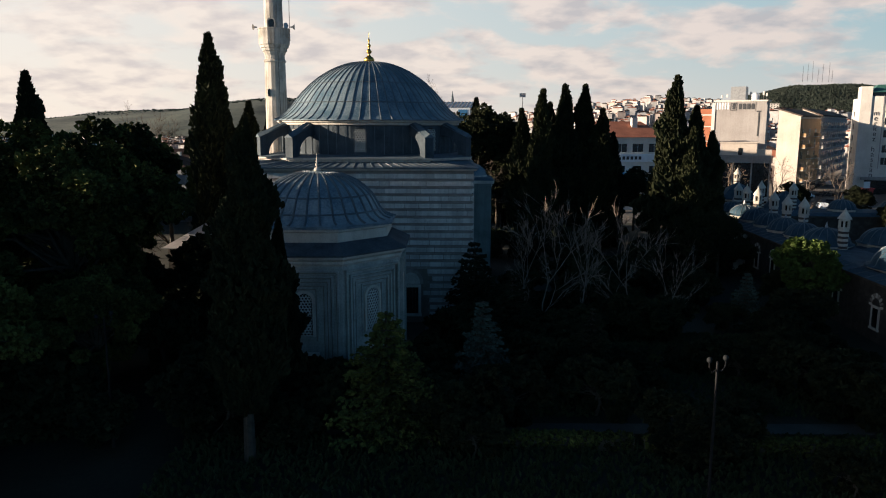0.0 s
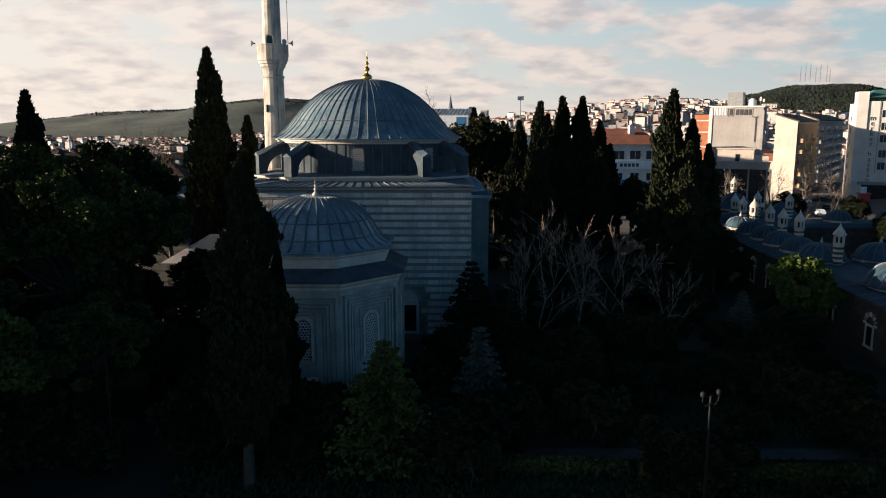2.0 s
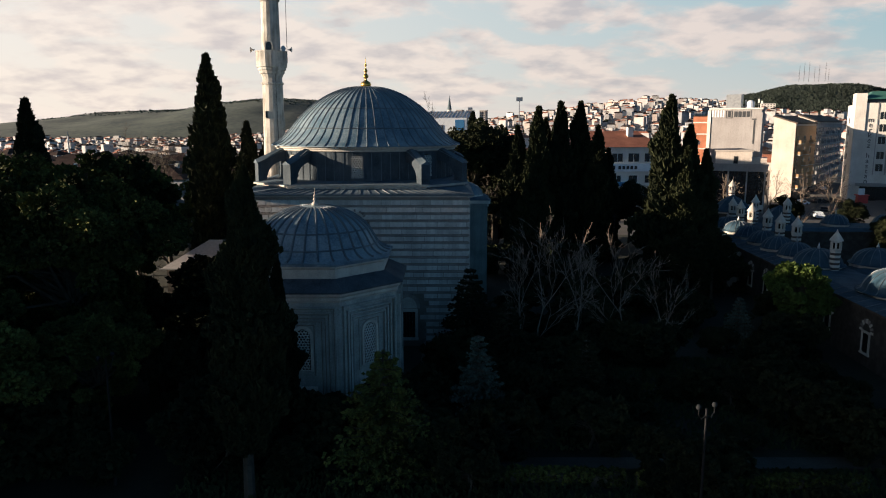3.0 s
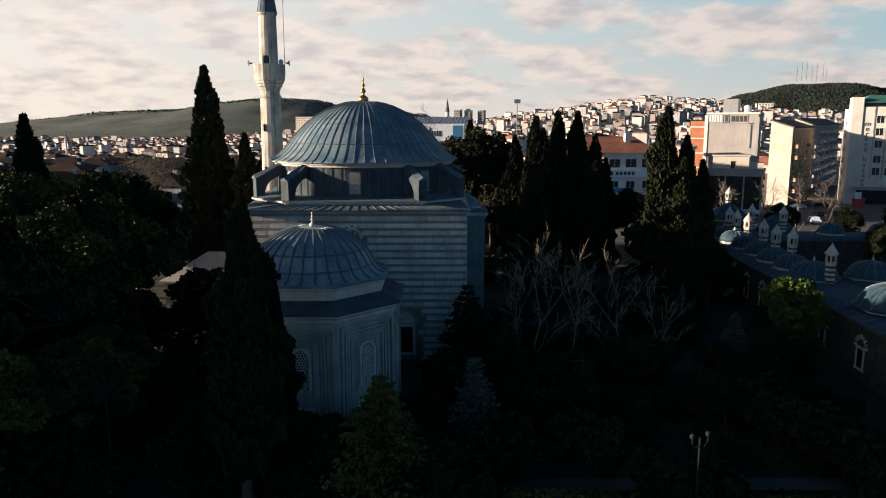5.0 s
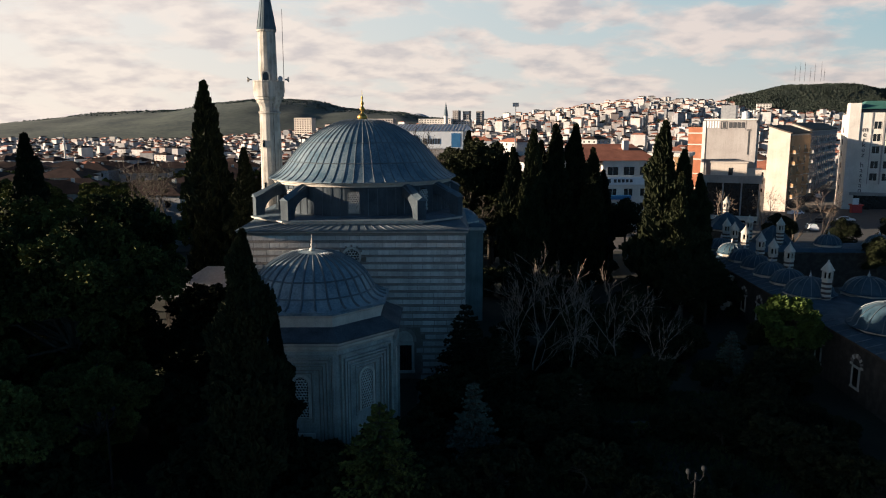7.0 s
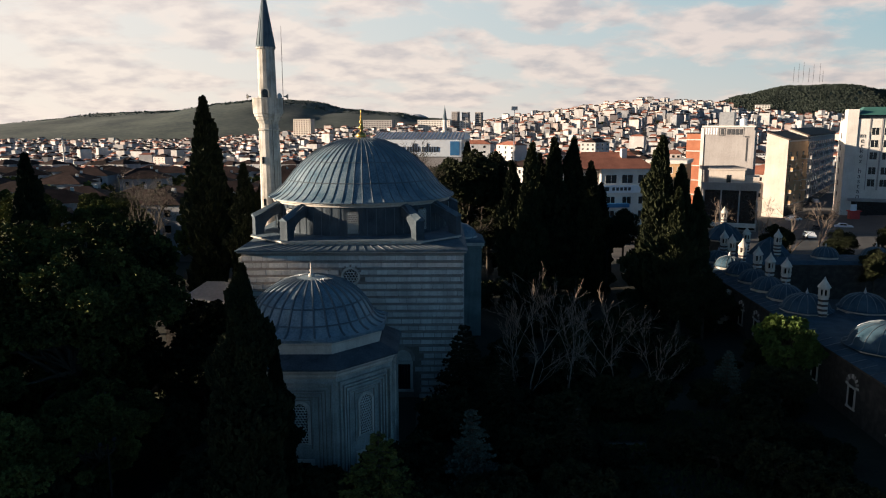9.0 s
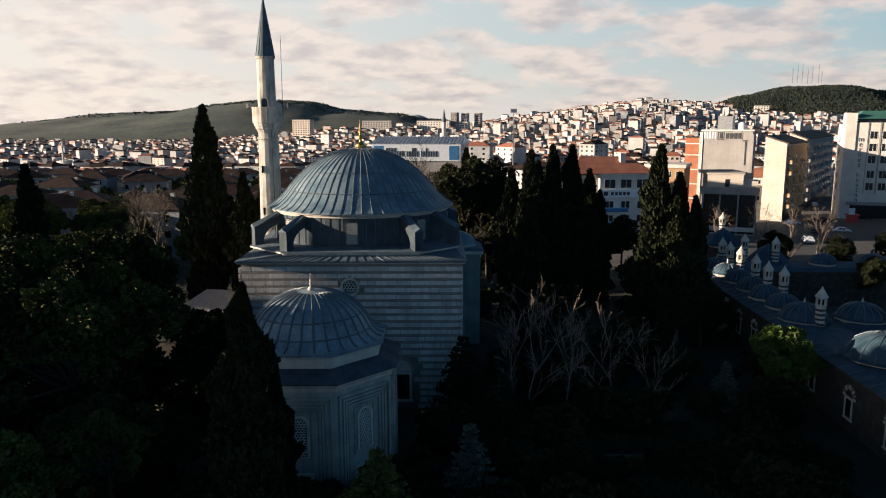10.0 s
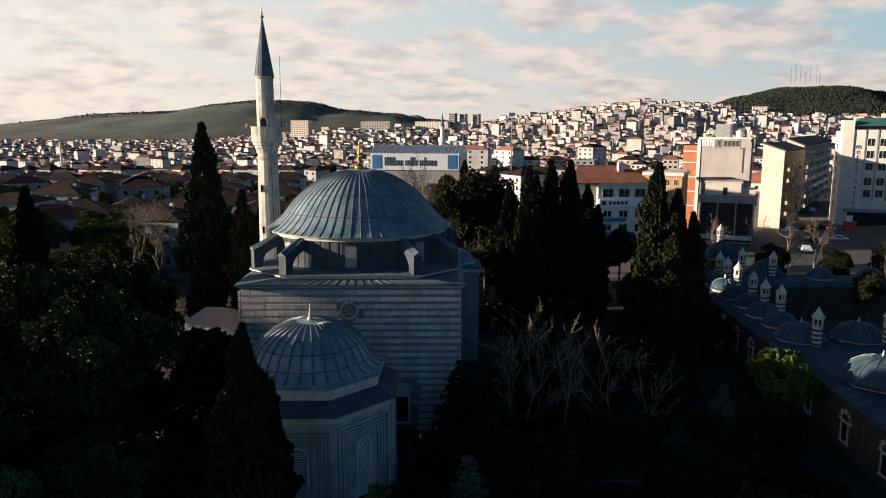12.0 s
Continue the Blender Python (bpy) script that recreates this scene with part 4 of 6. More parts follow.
def build_school():
    t = thing("school", "long low rubble-stone school with lead roofs round a court", "school", at=along(0, 0), turn=-2.9)
    # garden wing, cross wing and far wing
    for x0, y0, x1, y1, n in ((0, -8, 6.2, 58, "garden_wing"), (6.2, 19, 34, 25.5, "cross_wing"), (6.2, 51, 30, 58, "far_wing"), (24, -8, 34, 19, "lecture_wing")):
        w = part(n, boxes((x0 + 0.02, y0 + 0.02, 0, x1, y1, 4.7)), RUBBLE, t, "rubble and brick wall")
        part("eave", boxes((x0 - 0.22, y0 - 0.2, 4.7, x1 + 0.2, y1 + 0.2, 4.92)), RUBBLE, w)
        mx0, mx1 = x0 + 1.0, x1 - 1.0
        part("roof", prism([(x0 - 0.3, y0 - 0.25), (x1 + 0.3, y0 - 0.25), (x1 + 0.3, y1 + 0.25), (x0 - 0.3, y1 + 0.25)], 4.92, 5.28, points_top=[(mx0, y0 + 1), (mx1, y0 + 1), (mx1, y1 - 1), (mx0, y1 - 1)]), LEAD_SHADED, w, "sloping lead roof")
    for k in range(44):
        y = -8 + 1.5 * k
        part("roof_seam", tube(bmesh.new(), [(-0.3, y, 4.95), (1.0, y, 5.30)], [0.03, 0.03], 4), SEAM, t)
    # windows under fanned arches on the garden side
    for k, s in enumerate((-3.5, 2.5, 8.5, 15.0, 24.5, 29.0, 33.5, 38.0, 42.5, 47.0)):
        w = thing_part("arched_window", t)
        w.matrix_basis = pose(0, s, 1.3, 0, 0, -90)
        part("pane", boxes((-0.45, -0.02, 0, 0.45, 0.1, 1.5)), DARKNESS, w)
        part("frame", boxes((-0.62, -0.07, -0.1, -0.45, 0.05, 1.6), (0.45, -0.07, -0.1, 0.62, 0.05, 1.6), (-0.62, -0.07, 1.5, 0.62, 0.05, 1.68), (-0.7, -0.1, -0.25, 0.7, 0.05, -0.1)), STONE_TRIM, w)
        for j in range(9):
            a = math.pi * j / 8
            part("voussoir", boxes((0.62, -0.06, -0.09, 0.98, 0.03, 0.09), m=Matrix.Translation((0, 0, 1.7)) @ Matrix.Rotation(-a, 4, "Y")), STONE_TRIM if j % 2 == 0 else BRICK_BAND, w)
    return t


build_school()
ch = make_chimney()
spots = [(22.0, 3.6), (32.7, 4.4), (35.7, 3.8), (40.5, 4.2), (46.5, 4.5), (50.0, 4.3), (54.0, 4.6), (22.4, 10.8), (22.4, 18.0), (55.0, 12.5), (57.5, 9.0), (14.0, 26.0)]
ch.matrix_basis = pose(*along(*spots[0]))
for s, o in spots[1:]:
    copy_thing(ch, pose(*along(s, o), 0, 0, 20))
cd = make_cell_dome(1.75, 1.25, 5.2, "small lead dome over a student cell")
cs = [(29.0, 2.9), (33.2, 2.7), (37.6, 2.8), (42.0, 2.8), (46.4, 2.8), (50.6, 2.8), (22.3, 14.5), (22.3, 21.0), (22.3, 27.0), (54.4, 19.0), (54.4, 26.0)]
cd.matrix_basis = pose(*along(*cs[0]))
for s, o in cs[1:]:
    copy_thing(cd, pose(*along(s, o), 0, 0, 11))
big = make_cell_dome(3.1, 2.0, 5.1, "broad lead dome over the school's lecture room")
big.matrix_basis = pose(*along(11.6, 4.3))
copy_thing(big, pose(*along(3.2, 4.6)))
mid = make_cell_dome(2.3, 1.5, 5.1, "wide lead dome over a corner cell")
mid.matrix_basis = pose(*along(24.2, 3.0))
copy_thing(mid, pose(*along(24.6, 9.0)))


def make_pavilion(r, x, y, label):
    """Eight-sided room under a pointed lead roof."""
    t = thing("pavilion", label, "building", group="school pavilions", at=(x, y, 0))
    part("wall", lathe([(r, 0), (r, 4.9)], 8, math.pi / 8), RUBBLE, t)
    part("eave", lathe([(r + 0.1, 4.8), (r + 0.3, 4.95), (r + 0.3, 5.1)], 8, math.pi / 8), STONE_TRIM, t)
    part("roof", lathe([(r + 0.42, 5.08), (r + 0.42, 5.18), (r * 0.55, 6.9), (0.25, 7.7), (0, 7.8)], 8, math.pi / 8), LEAD_SHADED, t, "pointed blue-grey lead roof")
    for k in range(8):
        a = math.pi / 8 + math.pi / 4 * k
        part("hip_seam", tube(bmesh.new(), [((r + 0.42) * math.cos(a), (r + 0.42) * math.sin(a), 5.2), (r * 0.55 * math.cos(a), r * 0.55 * math.sin(a), 6.93), (0, 0, 7.8)], [0.05, 0.05, 0.03], 4), SEAM, t)
    return t


make_pavilion(2.9, 48.4, 119.5, "eight-sided pavilion with a pointed lead roof")
make_pavilion(2.6, 48.8, 103.5, "small eight-sided pavilion at the end of the school")
copy_thing(ch, pose(50.4, 125.0, 0.6))

gp = thing("gate_pier", "tall pale stone gate pier catching the low sun", "pier", at=(35.0, 84.4, 0), turn=-49)
part("shaft", boxes((-0.62, -0.4, 0, 0.62, 0.4, 4.1)), STONE_TRIM, gp)
part("cap", boxes((-0.75, -0.52, 4.1, 0.75, 0.52, 4.35)), STONE_TRIM, gp)
part("plinth", boxes((-0.75, -0.5, 0, 0.75, -0.4, 0.6)), STONE_TRIM, gp)

# garden house on the sun's side
gh = thing("garden_house", "low house with a pale hipped roof among the pines", "house", at=(-25.2, 80.5, 0), turn=-4)
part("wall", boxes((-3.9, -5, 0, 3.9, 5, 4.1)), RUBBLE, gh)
bm = bmesh.new()
v = [bm.verts.new(p) for p in ((-4.3, -5.5, 4.1), (4.3, -5.5, 4.1), (4.3, 5.5, 4.1), (-4.3, 5.5, 4.1), (-1.0, 0, 6.4), (1.0, 0, 6.4))]
for f in ((0, 1, 5, 4), (1, 2, 5), (2, 3, 4, 5), (3, 0, 4), (0, 3, 2, 1)):
    bm.faces.new([v[i] for i in f])
part("roof", flip_out(bm), GREY_WALL, gh, "pale sheet roof")
part("gutter", boxes((-4.4, -5.62, 4.0, 4.4, -5.5, 4.12)), STEEL, gh)

# ---- near buildings of the square ----
WIN_ME = {}


def window_mesh(w, h):
    if (w, h) not in WIN_ME:
        bm = bmesh.new()
        box(bm, -w / 2, -0.03, 0, w / 2, 0.05, h)
        me = bpy.data.meshes.new("pane")
        bm.to_mesh(me)
        bm.free()
        fr = bmesh.new()
        for d in ((-w / 2 - 0.1, -0.08, -0.12, w / 2 + 0.1, 0.02, 0), (-w / 2 - 0.1, -0.08, h, w / 2 + 0.1, 0.02, h + 0.1), (-w / 2 - 0.1, -0.08, 0, -w / 2, 0.02, h), (w / 2, -0.08, 0, w / 2 + 0.1, 0.02, h), (-0.04, -0.07, 0, 0.04, 0.02, h)):
            box(fr, *d)
        mf = bpy.data.meshes.new("frame")
        fr.to_mesh(mf)
        fr.free()
        WIN_ME[(w, h)] = (me, mf)
    return WIN_ME[(w, h)]


def windows_on(parent, x0, x1, count, rows, w, h, y, turn=0.0, at=(0, 0)):
    """Rows of windows along local x on a face at y; the face may be turned about at."""
    me, mf = window_mesh(w, h)
    for z in rows:
        for k in range(count):
            x = x0 + (x1 - x0) * (k + 0.5) / count
            ob = link("window", me, DARKNESS, parent)
            ob.matrix_basis = pose(at[0], at[1], 0, 0, 0, turn) @ pose(x, y, z)
            link("frame", mf, WHITE_WALL, ob)


def flat_text(body, size, material, m, parent, name="lettering"):
    cu = bpy.data.curves.new(name, "FONT")
    cu.body, cu.size, cu.extrude, cu.align_x, cu.align_y = body, size, 0.04, "CENTER", "CENTER"
    tmp = bpy.data.objects.new(name, cu)
    scene.collection.objects.link(tmp)
    bpy.context.view_layer.update()
    me = bpy.data.meshes.new_from_object(tmp.evaluated_get(bpy.context.evaluated_depsgraph_get()))
    bpy.data.objects.remove(tmp)
    me.materials.clear()
    ob = link(name, me, material, parent)
    ob.matrix_basis = m
    return ob


def parapet(t, x0, y0, x1, y1, z, material, h=0.8, d=0.25):
    part("parapet", boxes((x0, y0, z, x1, y0 + d, z + h), (x0, y1 - d, z, x1, y1, z + h), (x0, y0 + d, z, x0 + d, y1 - d, z + h), (x1 - d, y0 + d, z, x1, y1 - d, z + h)), material, t)


# tall blind grey block with a sign
t = thing("office_block", "tall grey plastered block with a blind end wall and a sign", "building", at=(73.2, 200, -3), turn=-33)
part("wall", boxes((0, 0, 0, 13.0, 5, 26.2)), GREY_WALL, t)
part("edge_pillar", boxes((-0.6, -0.25, 0, 0.25, 0.6, 26.0)), WHITE_WALL, t)
part("edge_pillar", boxes((12.6, -0.2, 0, 13.3, 0.6, 25.4)), GREY_WALL, t)
part("roof_slab", boxes((-0.3, -0.3, 26.2, 13.4, 5.3, 26.6)), WHITE_WALL, t)
part("roof_house", boxes((3.6, 1.4, 26.6, 7.4, 4.6, 30.2)), STEEL, t, "silvery sheet-clad lift house")
part("tank", lathe([(1.0, 26.6), (1.05, 28.2), (0.4, 28.6)], 14), SIGN_WHITE, t).location = (9.6, 3.0, 0)
for x in (0.5, 1.2, 1.9, 2.6, 3.3):
    part("slot", boxes((x, -0.06, 24.2, x + 0.36, 0.1, 26.0)), SIGN_WHITE, t)
sg = part("sign", boxes((3.9, -0.12, 23.7, 10.4, -0.02, 26.1)), GREY_WALL, t)
part("sign_frame", boxes((4.1, -0.2, 23.9, 4.25, -0.125, 25.9), (5.6, -0.2, 23.9, 5.75, -0.125, 25.9), (4.25, -0.2, 25.75, 5.6, -0.125, 25.9), (4.25, -0.2, 23.9, 5.6, -0.125, 24.05)), LETTER, sg)
for x0, x1 in ((4.6, 5.3), (6.2, 7.0), (7.25, 8.05), (8.3, 9.1), (9.35, 10.1)):
    part("sign_mark", boxes((x0, -0.22, 24.2, x1, -0.125, 25.7)), LETTER, sg)
part("sign_bar", boxes((11.2, -0.1, 17.2, 11.55, -0.02, 23.4)), LETTER, t)
part("sign_bar", boxes((10.7, -0.1, 23.5, 11.8, -0.02, 23.8)), LETTER, t)
part("brick_side", boxes((-4.4, -0.05, 0, -0.6, 4, 24.4)), RED_WALL, t, "orange-red brick strip")
part("brick_cap", boxes((-4.6, -0.2, 24.4, -0.6, 4.2, 24.7)), DARKNESS, t)
for z in (7.5, 11.5, 15.5, 19.5, 22.6):
    part("floor_band", boxes((-4.45, -0.12, z, -0.6, 0.1, z + 0.3)), WHITE_WALL, t)
for k, (x, h) in enumerate(((1.0, 1.6), (2.4, 1.8), (8.4, 2.4), (11.6, 2.6), (12.4, 2.0))):
    part("aerial", tube(bmesh.new(), [(x, 3, 26.5), (x, 3, 26.6 + h)], [0.05, 0.03], 4), STEEL, t)
    part("aerial_panel", boxes((x - 0.2, 2.8, 26.6 + h * 0.5, x + 0.2, 3.2, 26.6 + h * 0.9)), WHITE_WALL, t)

t = thing("showroom", "low glazed showroom with a white fascia and a cream annex", "building", at=(66.0, 178, -2.5), turn=-24)
part("wall", boxes((0, 0.5, 0, 12.6, 14, 11.5)), GREY_WALL, t)
part("glass_front", boxes((0.4, 0.3, 1.0, 12.3, 0.48, 10.6)), DARKNESS, t, "dark plate glass front")
for x in (0, 4.0, 8.2, 12.2):
    part("pillar", boxes((x, 0, 0, x + 0.35, 0.5, 10.6)), GREY_WALL, t)
part("fascia", boxes((-0.4, -0.5, 10.6, 12.9, 0.5, 12.1)), GREY_WALL, t, "white fascia band")
part("fascia_lip", boxes((-0.6, -0.7, 12.1, 13.1, 0.5, 12.4)), GREY_WALL, t)
part("low_fascia", boxes((0.2, -0.6, 1.6, 12.4, 0.1, 2.6)), WHITE_WALL, t)
part("annex", boxes((0.8, 4.5, 11.5, 9.2, 12, 15.2)), CREAM_WALL, t, "cream rooftop annex")
part("annex_roof", boxes((0.5, 4.2, 15.2, 9.5, 12.3, 15.45)), CREAM_WALL, t)
part("annex_door", boxes((5.0, 4.42, 11.6, 6.0, 4.6, 14.0)), DARKNESS, t)
part("annex_low", boxes((9.2, 5.5, 11.5, 12.6, 12, 13.6)), CREAM_WALL, t)

def make_street_block(at, turn, w, d, hl, hr, wall, side, label):
    """A blind gable end to the square and a long shaded front with balconies down the street."""
    t = thing("apartment_block", label, "building", at=at, turn=turn)
    bm = bmesh.new()
    v = [bm.verts.new(p) for p in ((0, 0, 0), (w, 0, 0), (w, d, 0), (0, d, 0), (0, 0, hl), (w, 0, hr), (w, d, hr), (0, d, hl))]
    for f in ((3, 2, 1, 0), (4, 5, 6, 7), (0, 1, 5, 4), (1, 2, 6, 5), (2, 3, 7, 6), (3, 0, 4, 7)):
        bm.faces.new([v[i] for i in f])
    part("wall", bm, wall, t)
    slope = math.atan2(hl - hr, w)
    part("roof", boxes((-0.3, -0.35, 0.02, math.hypot(w, hl - hr) + 0.5, d + 0.3, 0.4), m=Matrix.Translation((0, 0, hl)) @ Matrix.Rotation(slope, 4, "Y")), DARK_TILE, t, "brown tiled lean roof")
    part("street_front", boxes((w, 0.3, 3.4, w + 0.25, d, hr - 0.6)), side, t)
    part("shopfront", boxes((w, 0.3, 0.2, w + 0.12, d, 3.2)), DARKNESS, t)
    n = max(2, int(d / 6))
    for f in range(int((hr - 4.5) / 3.2)):
        z = 3.9 + 3.2 * f
        for k in range(n):
            y0 = 0.8 + (d - 1.2) * k / n
            if (k + f) % 3 != 2:
                bal = part("balcony", boxes((w + 0.25, y0, z, w + 1.5, y0 + 3.2, z + 0.16)), WHITE_WALL, t)
                part("railing", boxes((w + 1.42, y0, z + 0.16, w + 1.5, y0 + 3.2, z + 1.05), (w + 0.25, y0, z + 0.16, w + 1.42, y0 + 0.08, z + 1.05)), side, bal)
            part("balcony_door", boxes((w + 0.2, y0 + 0.6, z + 0.16, w + 0.3, y0 + 2.6, z + 2.3)), DARKNESS, t)
    return t


DARK_TILE = mat("weathered brown tiles", (0.04, 0.03, 0.027), (0.11, 0.08, 0.068), 0.5, 0.9, 0.3)
make_street_block((96.2, 212, -3), -40, 6.0, 22, 24.4, 22.5, CREAM_WALL, OCHRE_WALL, "lit cream apartment block with a blind gable end")
make_street_block((116.6, 240, -4), -34, 5.2, 80, 26.2, 24.2, CREAM_WALL, GREY_WALL, "long pale apartment row beside a shaded street")

# hospital
t = thing("hospital", "white hospital block with rows of windows and a vertical name", "building", at=(123.2, 217, -4), turn=-22)
part("wall", boxes((1.2, 0, 0, 32, 15, 29.5)), WHITE_WALL, t)
part("corner_fin", boxes((-1.0, -0.6, 0, 1.9, 6, 32.3)), WHITE_WALL, t, "tall white corner fin")
part("side_wall", boxes((-1.1, 6, 0, 1.2, 14, 29.0)), WHITE_WALL, t)
for k in range(6):
    part("side_window", boxes((-1.16, 8.0, 5.5 + 3.6 * k, -1.05, 9.2, 7.2 + 3.6 * k)), DARKNESS, t)
part("green_roof", prism([(1.5, -0.5), (32.5, -0.5), (32.5, 15.5), (1.5, 15.5)], 30.6, 33.0, points_top=[(4, 5), (30, 5), (30, 11), (4, 11)]), GREEN_ROOF, t, "green sheet-metal roof")
part("top_floor", boxes((1.9, 0.8, 29.5, 32, 14.5, 30.6)), DARKNESS, t)
part("name_strip", boxes((1.9, -0.25, 6, 5.0, 0.05, 29.5)), WHITE_WALL, t)
windows_on(t, 5.0, 31, 8, (9.6, 13.2, 17.6, 21.2, 24.8), 1.9, 2.1, 0)
for x in [5.0 + 26 / 8 * k for k in range(9)]:
    part("pilaster", boxes((x - 0.22, -0.2, 8.5, x + 0.22, 0.02, 29.5)), GREY_WALL, t)
for z in (8.6, 15.6):
    part("string_course", boxes((5.0, -0.14, z, 32, 0.04, z + 0.35)), WHITE_WALL, t)
part("canopy", boxes((0.8, -2.5, 5.2, 32, 0.0, 6.0)), GREY_WALL, t)
part("shopfront", boxes((2.0, -0.1, 0.5, 31, 0.04, 5.0)), DARKNESS, t)
for i, cch in enumerate("merkez hastanesi"):
    if cch != " ":
        flat_text(cch, 2.1, LETTER, pose(3.4, -0.32, 24.6 - 1.5 * i, 90, 0, 0), t, "letter")
t = thing("kiosk", "red and white street kiosk", "kiosk", at=(118.5, 203, -3), turn=-10)
part("body", boxes((-1.3, -1.0, 0, 1.3, 1.0, 2.5)), RED_PAINT, t)
part("roof", boxes((-1.6, -1.3, 2.5, 1.6, 1.3, 2.8)), RED_PAINT, t)
part("sign", boxes((-1.4, -1.2, 2.8, 0.2, -1.0, 4.6)), SIGN_WHITE, t)
t = thing("shop", "low shop with a red and white awning", "shop", at=(100, 140, -2), turn=-12)
part("wall", boxes((0, 0, 0, 22, 12, 6.0)), WHITE_WALL, t)
part("awning", prism([(-0.4, -2.2), (22, -2.2), (22, 0), (-0.4, 0)], 4.4, 6.2, points_top=[(-0.4, -0.5), (22, -0.5), (22, 0), (-0.4, 0)]), RED_PAINT, t)
for k in range(11):
    part("stripe", boxes((2 * k + 0.4, -2.3, 3.6, 2 * k + 1.4, -2.1, 4.6)), SIGN_WHITE, t)

# corner house with a red roof
t = thing("corner_house", "white corner house with red hipped roof and sign band", "building", at=(30, 158, -3), turn=5)
part("wall", boxes((6.2, 0, 0, 18.0, 14, 17.4)), WHITE_WALL, t)
part("side_house", boxes((0, 1.5, 0, 6.2, 14, 17.0)), CREAM_WALL, t)
bm = bmesh.new()
v = [bm.verts.new(p) for p in ((-0.5, -0.6, 17.4), (18.5, -0.6, 17.4), (18.5, 14.5, 17.4), (-0.5, 14.5, 17.4), (3.5, 7, 20.8), (15, 7, 20.8))]
for f in ((0, 1, 5, 4), (1, 2, 5), (2, 3, 4, 5), (3, 0, 4), (0, 3, 2, 1)):
    bm.faces.new([v[i] for i in f])
part("roof", flip_out(bm), ROOF_TILE, t, "red tiled hipped roof")
part("chimney", boxes((12, 4, 18.5, 13.2, 5.2, 21.6)), WHITE_WALL, t)
windows_on(t, 6.6, 17.6, 3, (3.2, 6.5, 9.6), 1.9, 1.6, 0)
windows_on(t, 6.6, 17.6, 3, (14.2,), 2.4, 1.8, 0)
for z in (5.8, 8.9):
    part("balcony", boxes((7, -1.0, z, 12.5, 0, z + 0.9)), BLUE_SIGN, t)
bd = part("sign_band", boxes((6.4, -0.5, 12.1, 18, -0.02, 13.8)), SIGN_WHITE, t, "white sign band")
part("sign_mark", boxes((6.9, -0.55, 12.5, 7.9, -0.505, 13.4)), LETTER, bd)
for x in (8.6, 9.5, 10.4, 11.3, 12.2):
    part("sign_mark", boxes((x, -0.55, 12.6, x + 0.6, -0.505, 13.3)), LETTER, bd)
t = thing("ochre_house", "ochre apartment house with narrow windows", "building", at=(54.6, 188, -3), turn=-26)
part("wall", boxes((0, 0, 0, 9.6, 12, 17.0)), OCHRE_WALL, t)
part("roof_slab", boxes((-0.4, -0.4, 17, 10, 12.4, 17.9)), WHITE_WALL, t)
windows_on(t, 0.6, 9.2, 4, (4, 8, 11.5, 14.6), 0.9, 1.5, 0)
# school hall with a printed banner
t = thing("school_hall", "white hall with ribbed roof and a wide printed banner", "building", at=(-14.6, 165, -3), turn=-8)
part("wall", boxes((0, 0, 0, 20.4, 18, 20.0)), GREY_WALL, t)
part("roof", prism([(-0.4, 0.2), (20.8, 0.2), (20.8, 18.4), (-0.4, 18.4)], 23.7, 25.2, points_top=[(0, 8), (20.4, 8), (20.4, 10), (0, 10)]), SIGN_WHITE, t, "pale ribbed sheet roof")
part("attic", boxes((0, 0.3, 20, 20.4, 18, 23.7)), WHITE_WALL, t)
for k in range(26):
    x = -0.3 + 0.82 * k
    part("roof_rib", tube(bmesh.new(), [(x, 0.2, 23.75), (min(20.2, max(0, x)), 8, 25.25)], [0.12, 0.12], 4), GREY_WALL, t)
bn = part("banner", boxes((0.1, -0.25, 19.9, 20.3, -0.02, 23.6)), SIGN_WHITE, t, "white printed banner")
for x0, x1 in ((0.6, 2.6), (17.8, 19.8)):
    part("badge", boxes((x0, -0.32, 20.2, x1, -0.255, 23.3)), BLUE_SIGN, bn)
rs = random.Random(5)
x = 3.4
for wlen in (7, 5, 7):
    for _ in range(wlen):
        w = rs.uniform(0.26, 0.44)
        part("print_bar", boxes((x, -0.32, 20.9, x + w, -0.255, 20.9 + rs.choice((1.2, 1.2, 1.9)))), LETTER, bn)
        x += w + 0.26
    x += 0.35

# distant minaret
t = thing("far_minaret", "slim pale minaret rising above the town roofs", "minaret", at=(3.55, 343, -5))
part("shaft", lathe([(1.3, 0), (1.15, 22), (1.9, 24.5), (1.9, 26), (1.0, 26.1), (0.95, 31)], 12), STONE, t)
part("cone", lathe([(1.1, 31), (0, 37.6)], 12), LEAD_DARK, t)
for x, y, h in ((-460, 900, 30),):
    copy_thing(t, pose(x, y, -26))

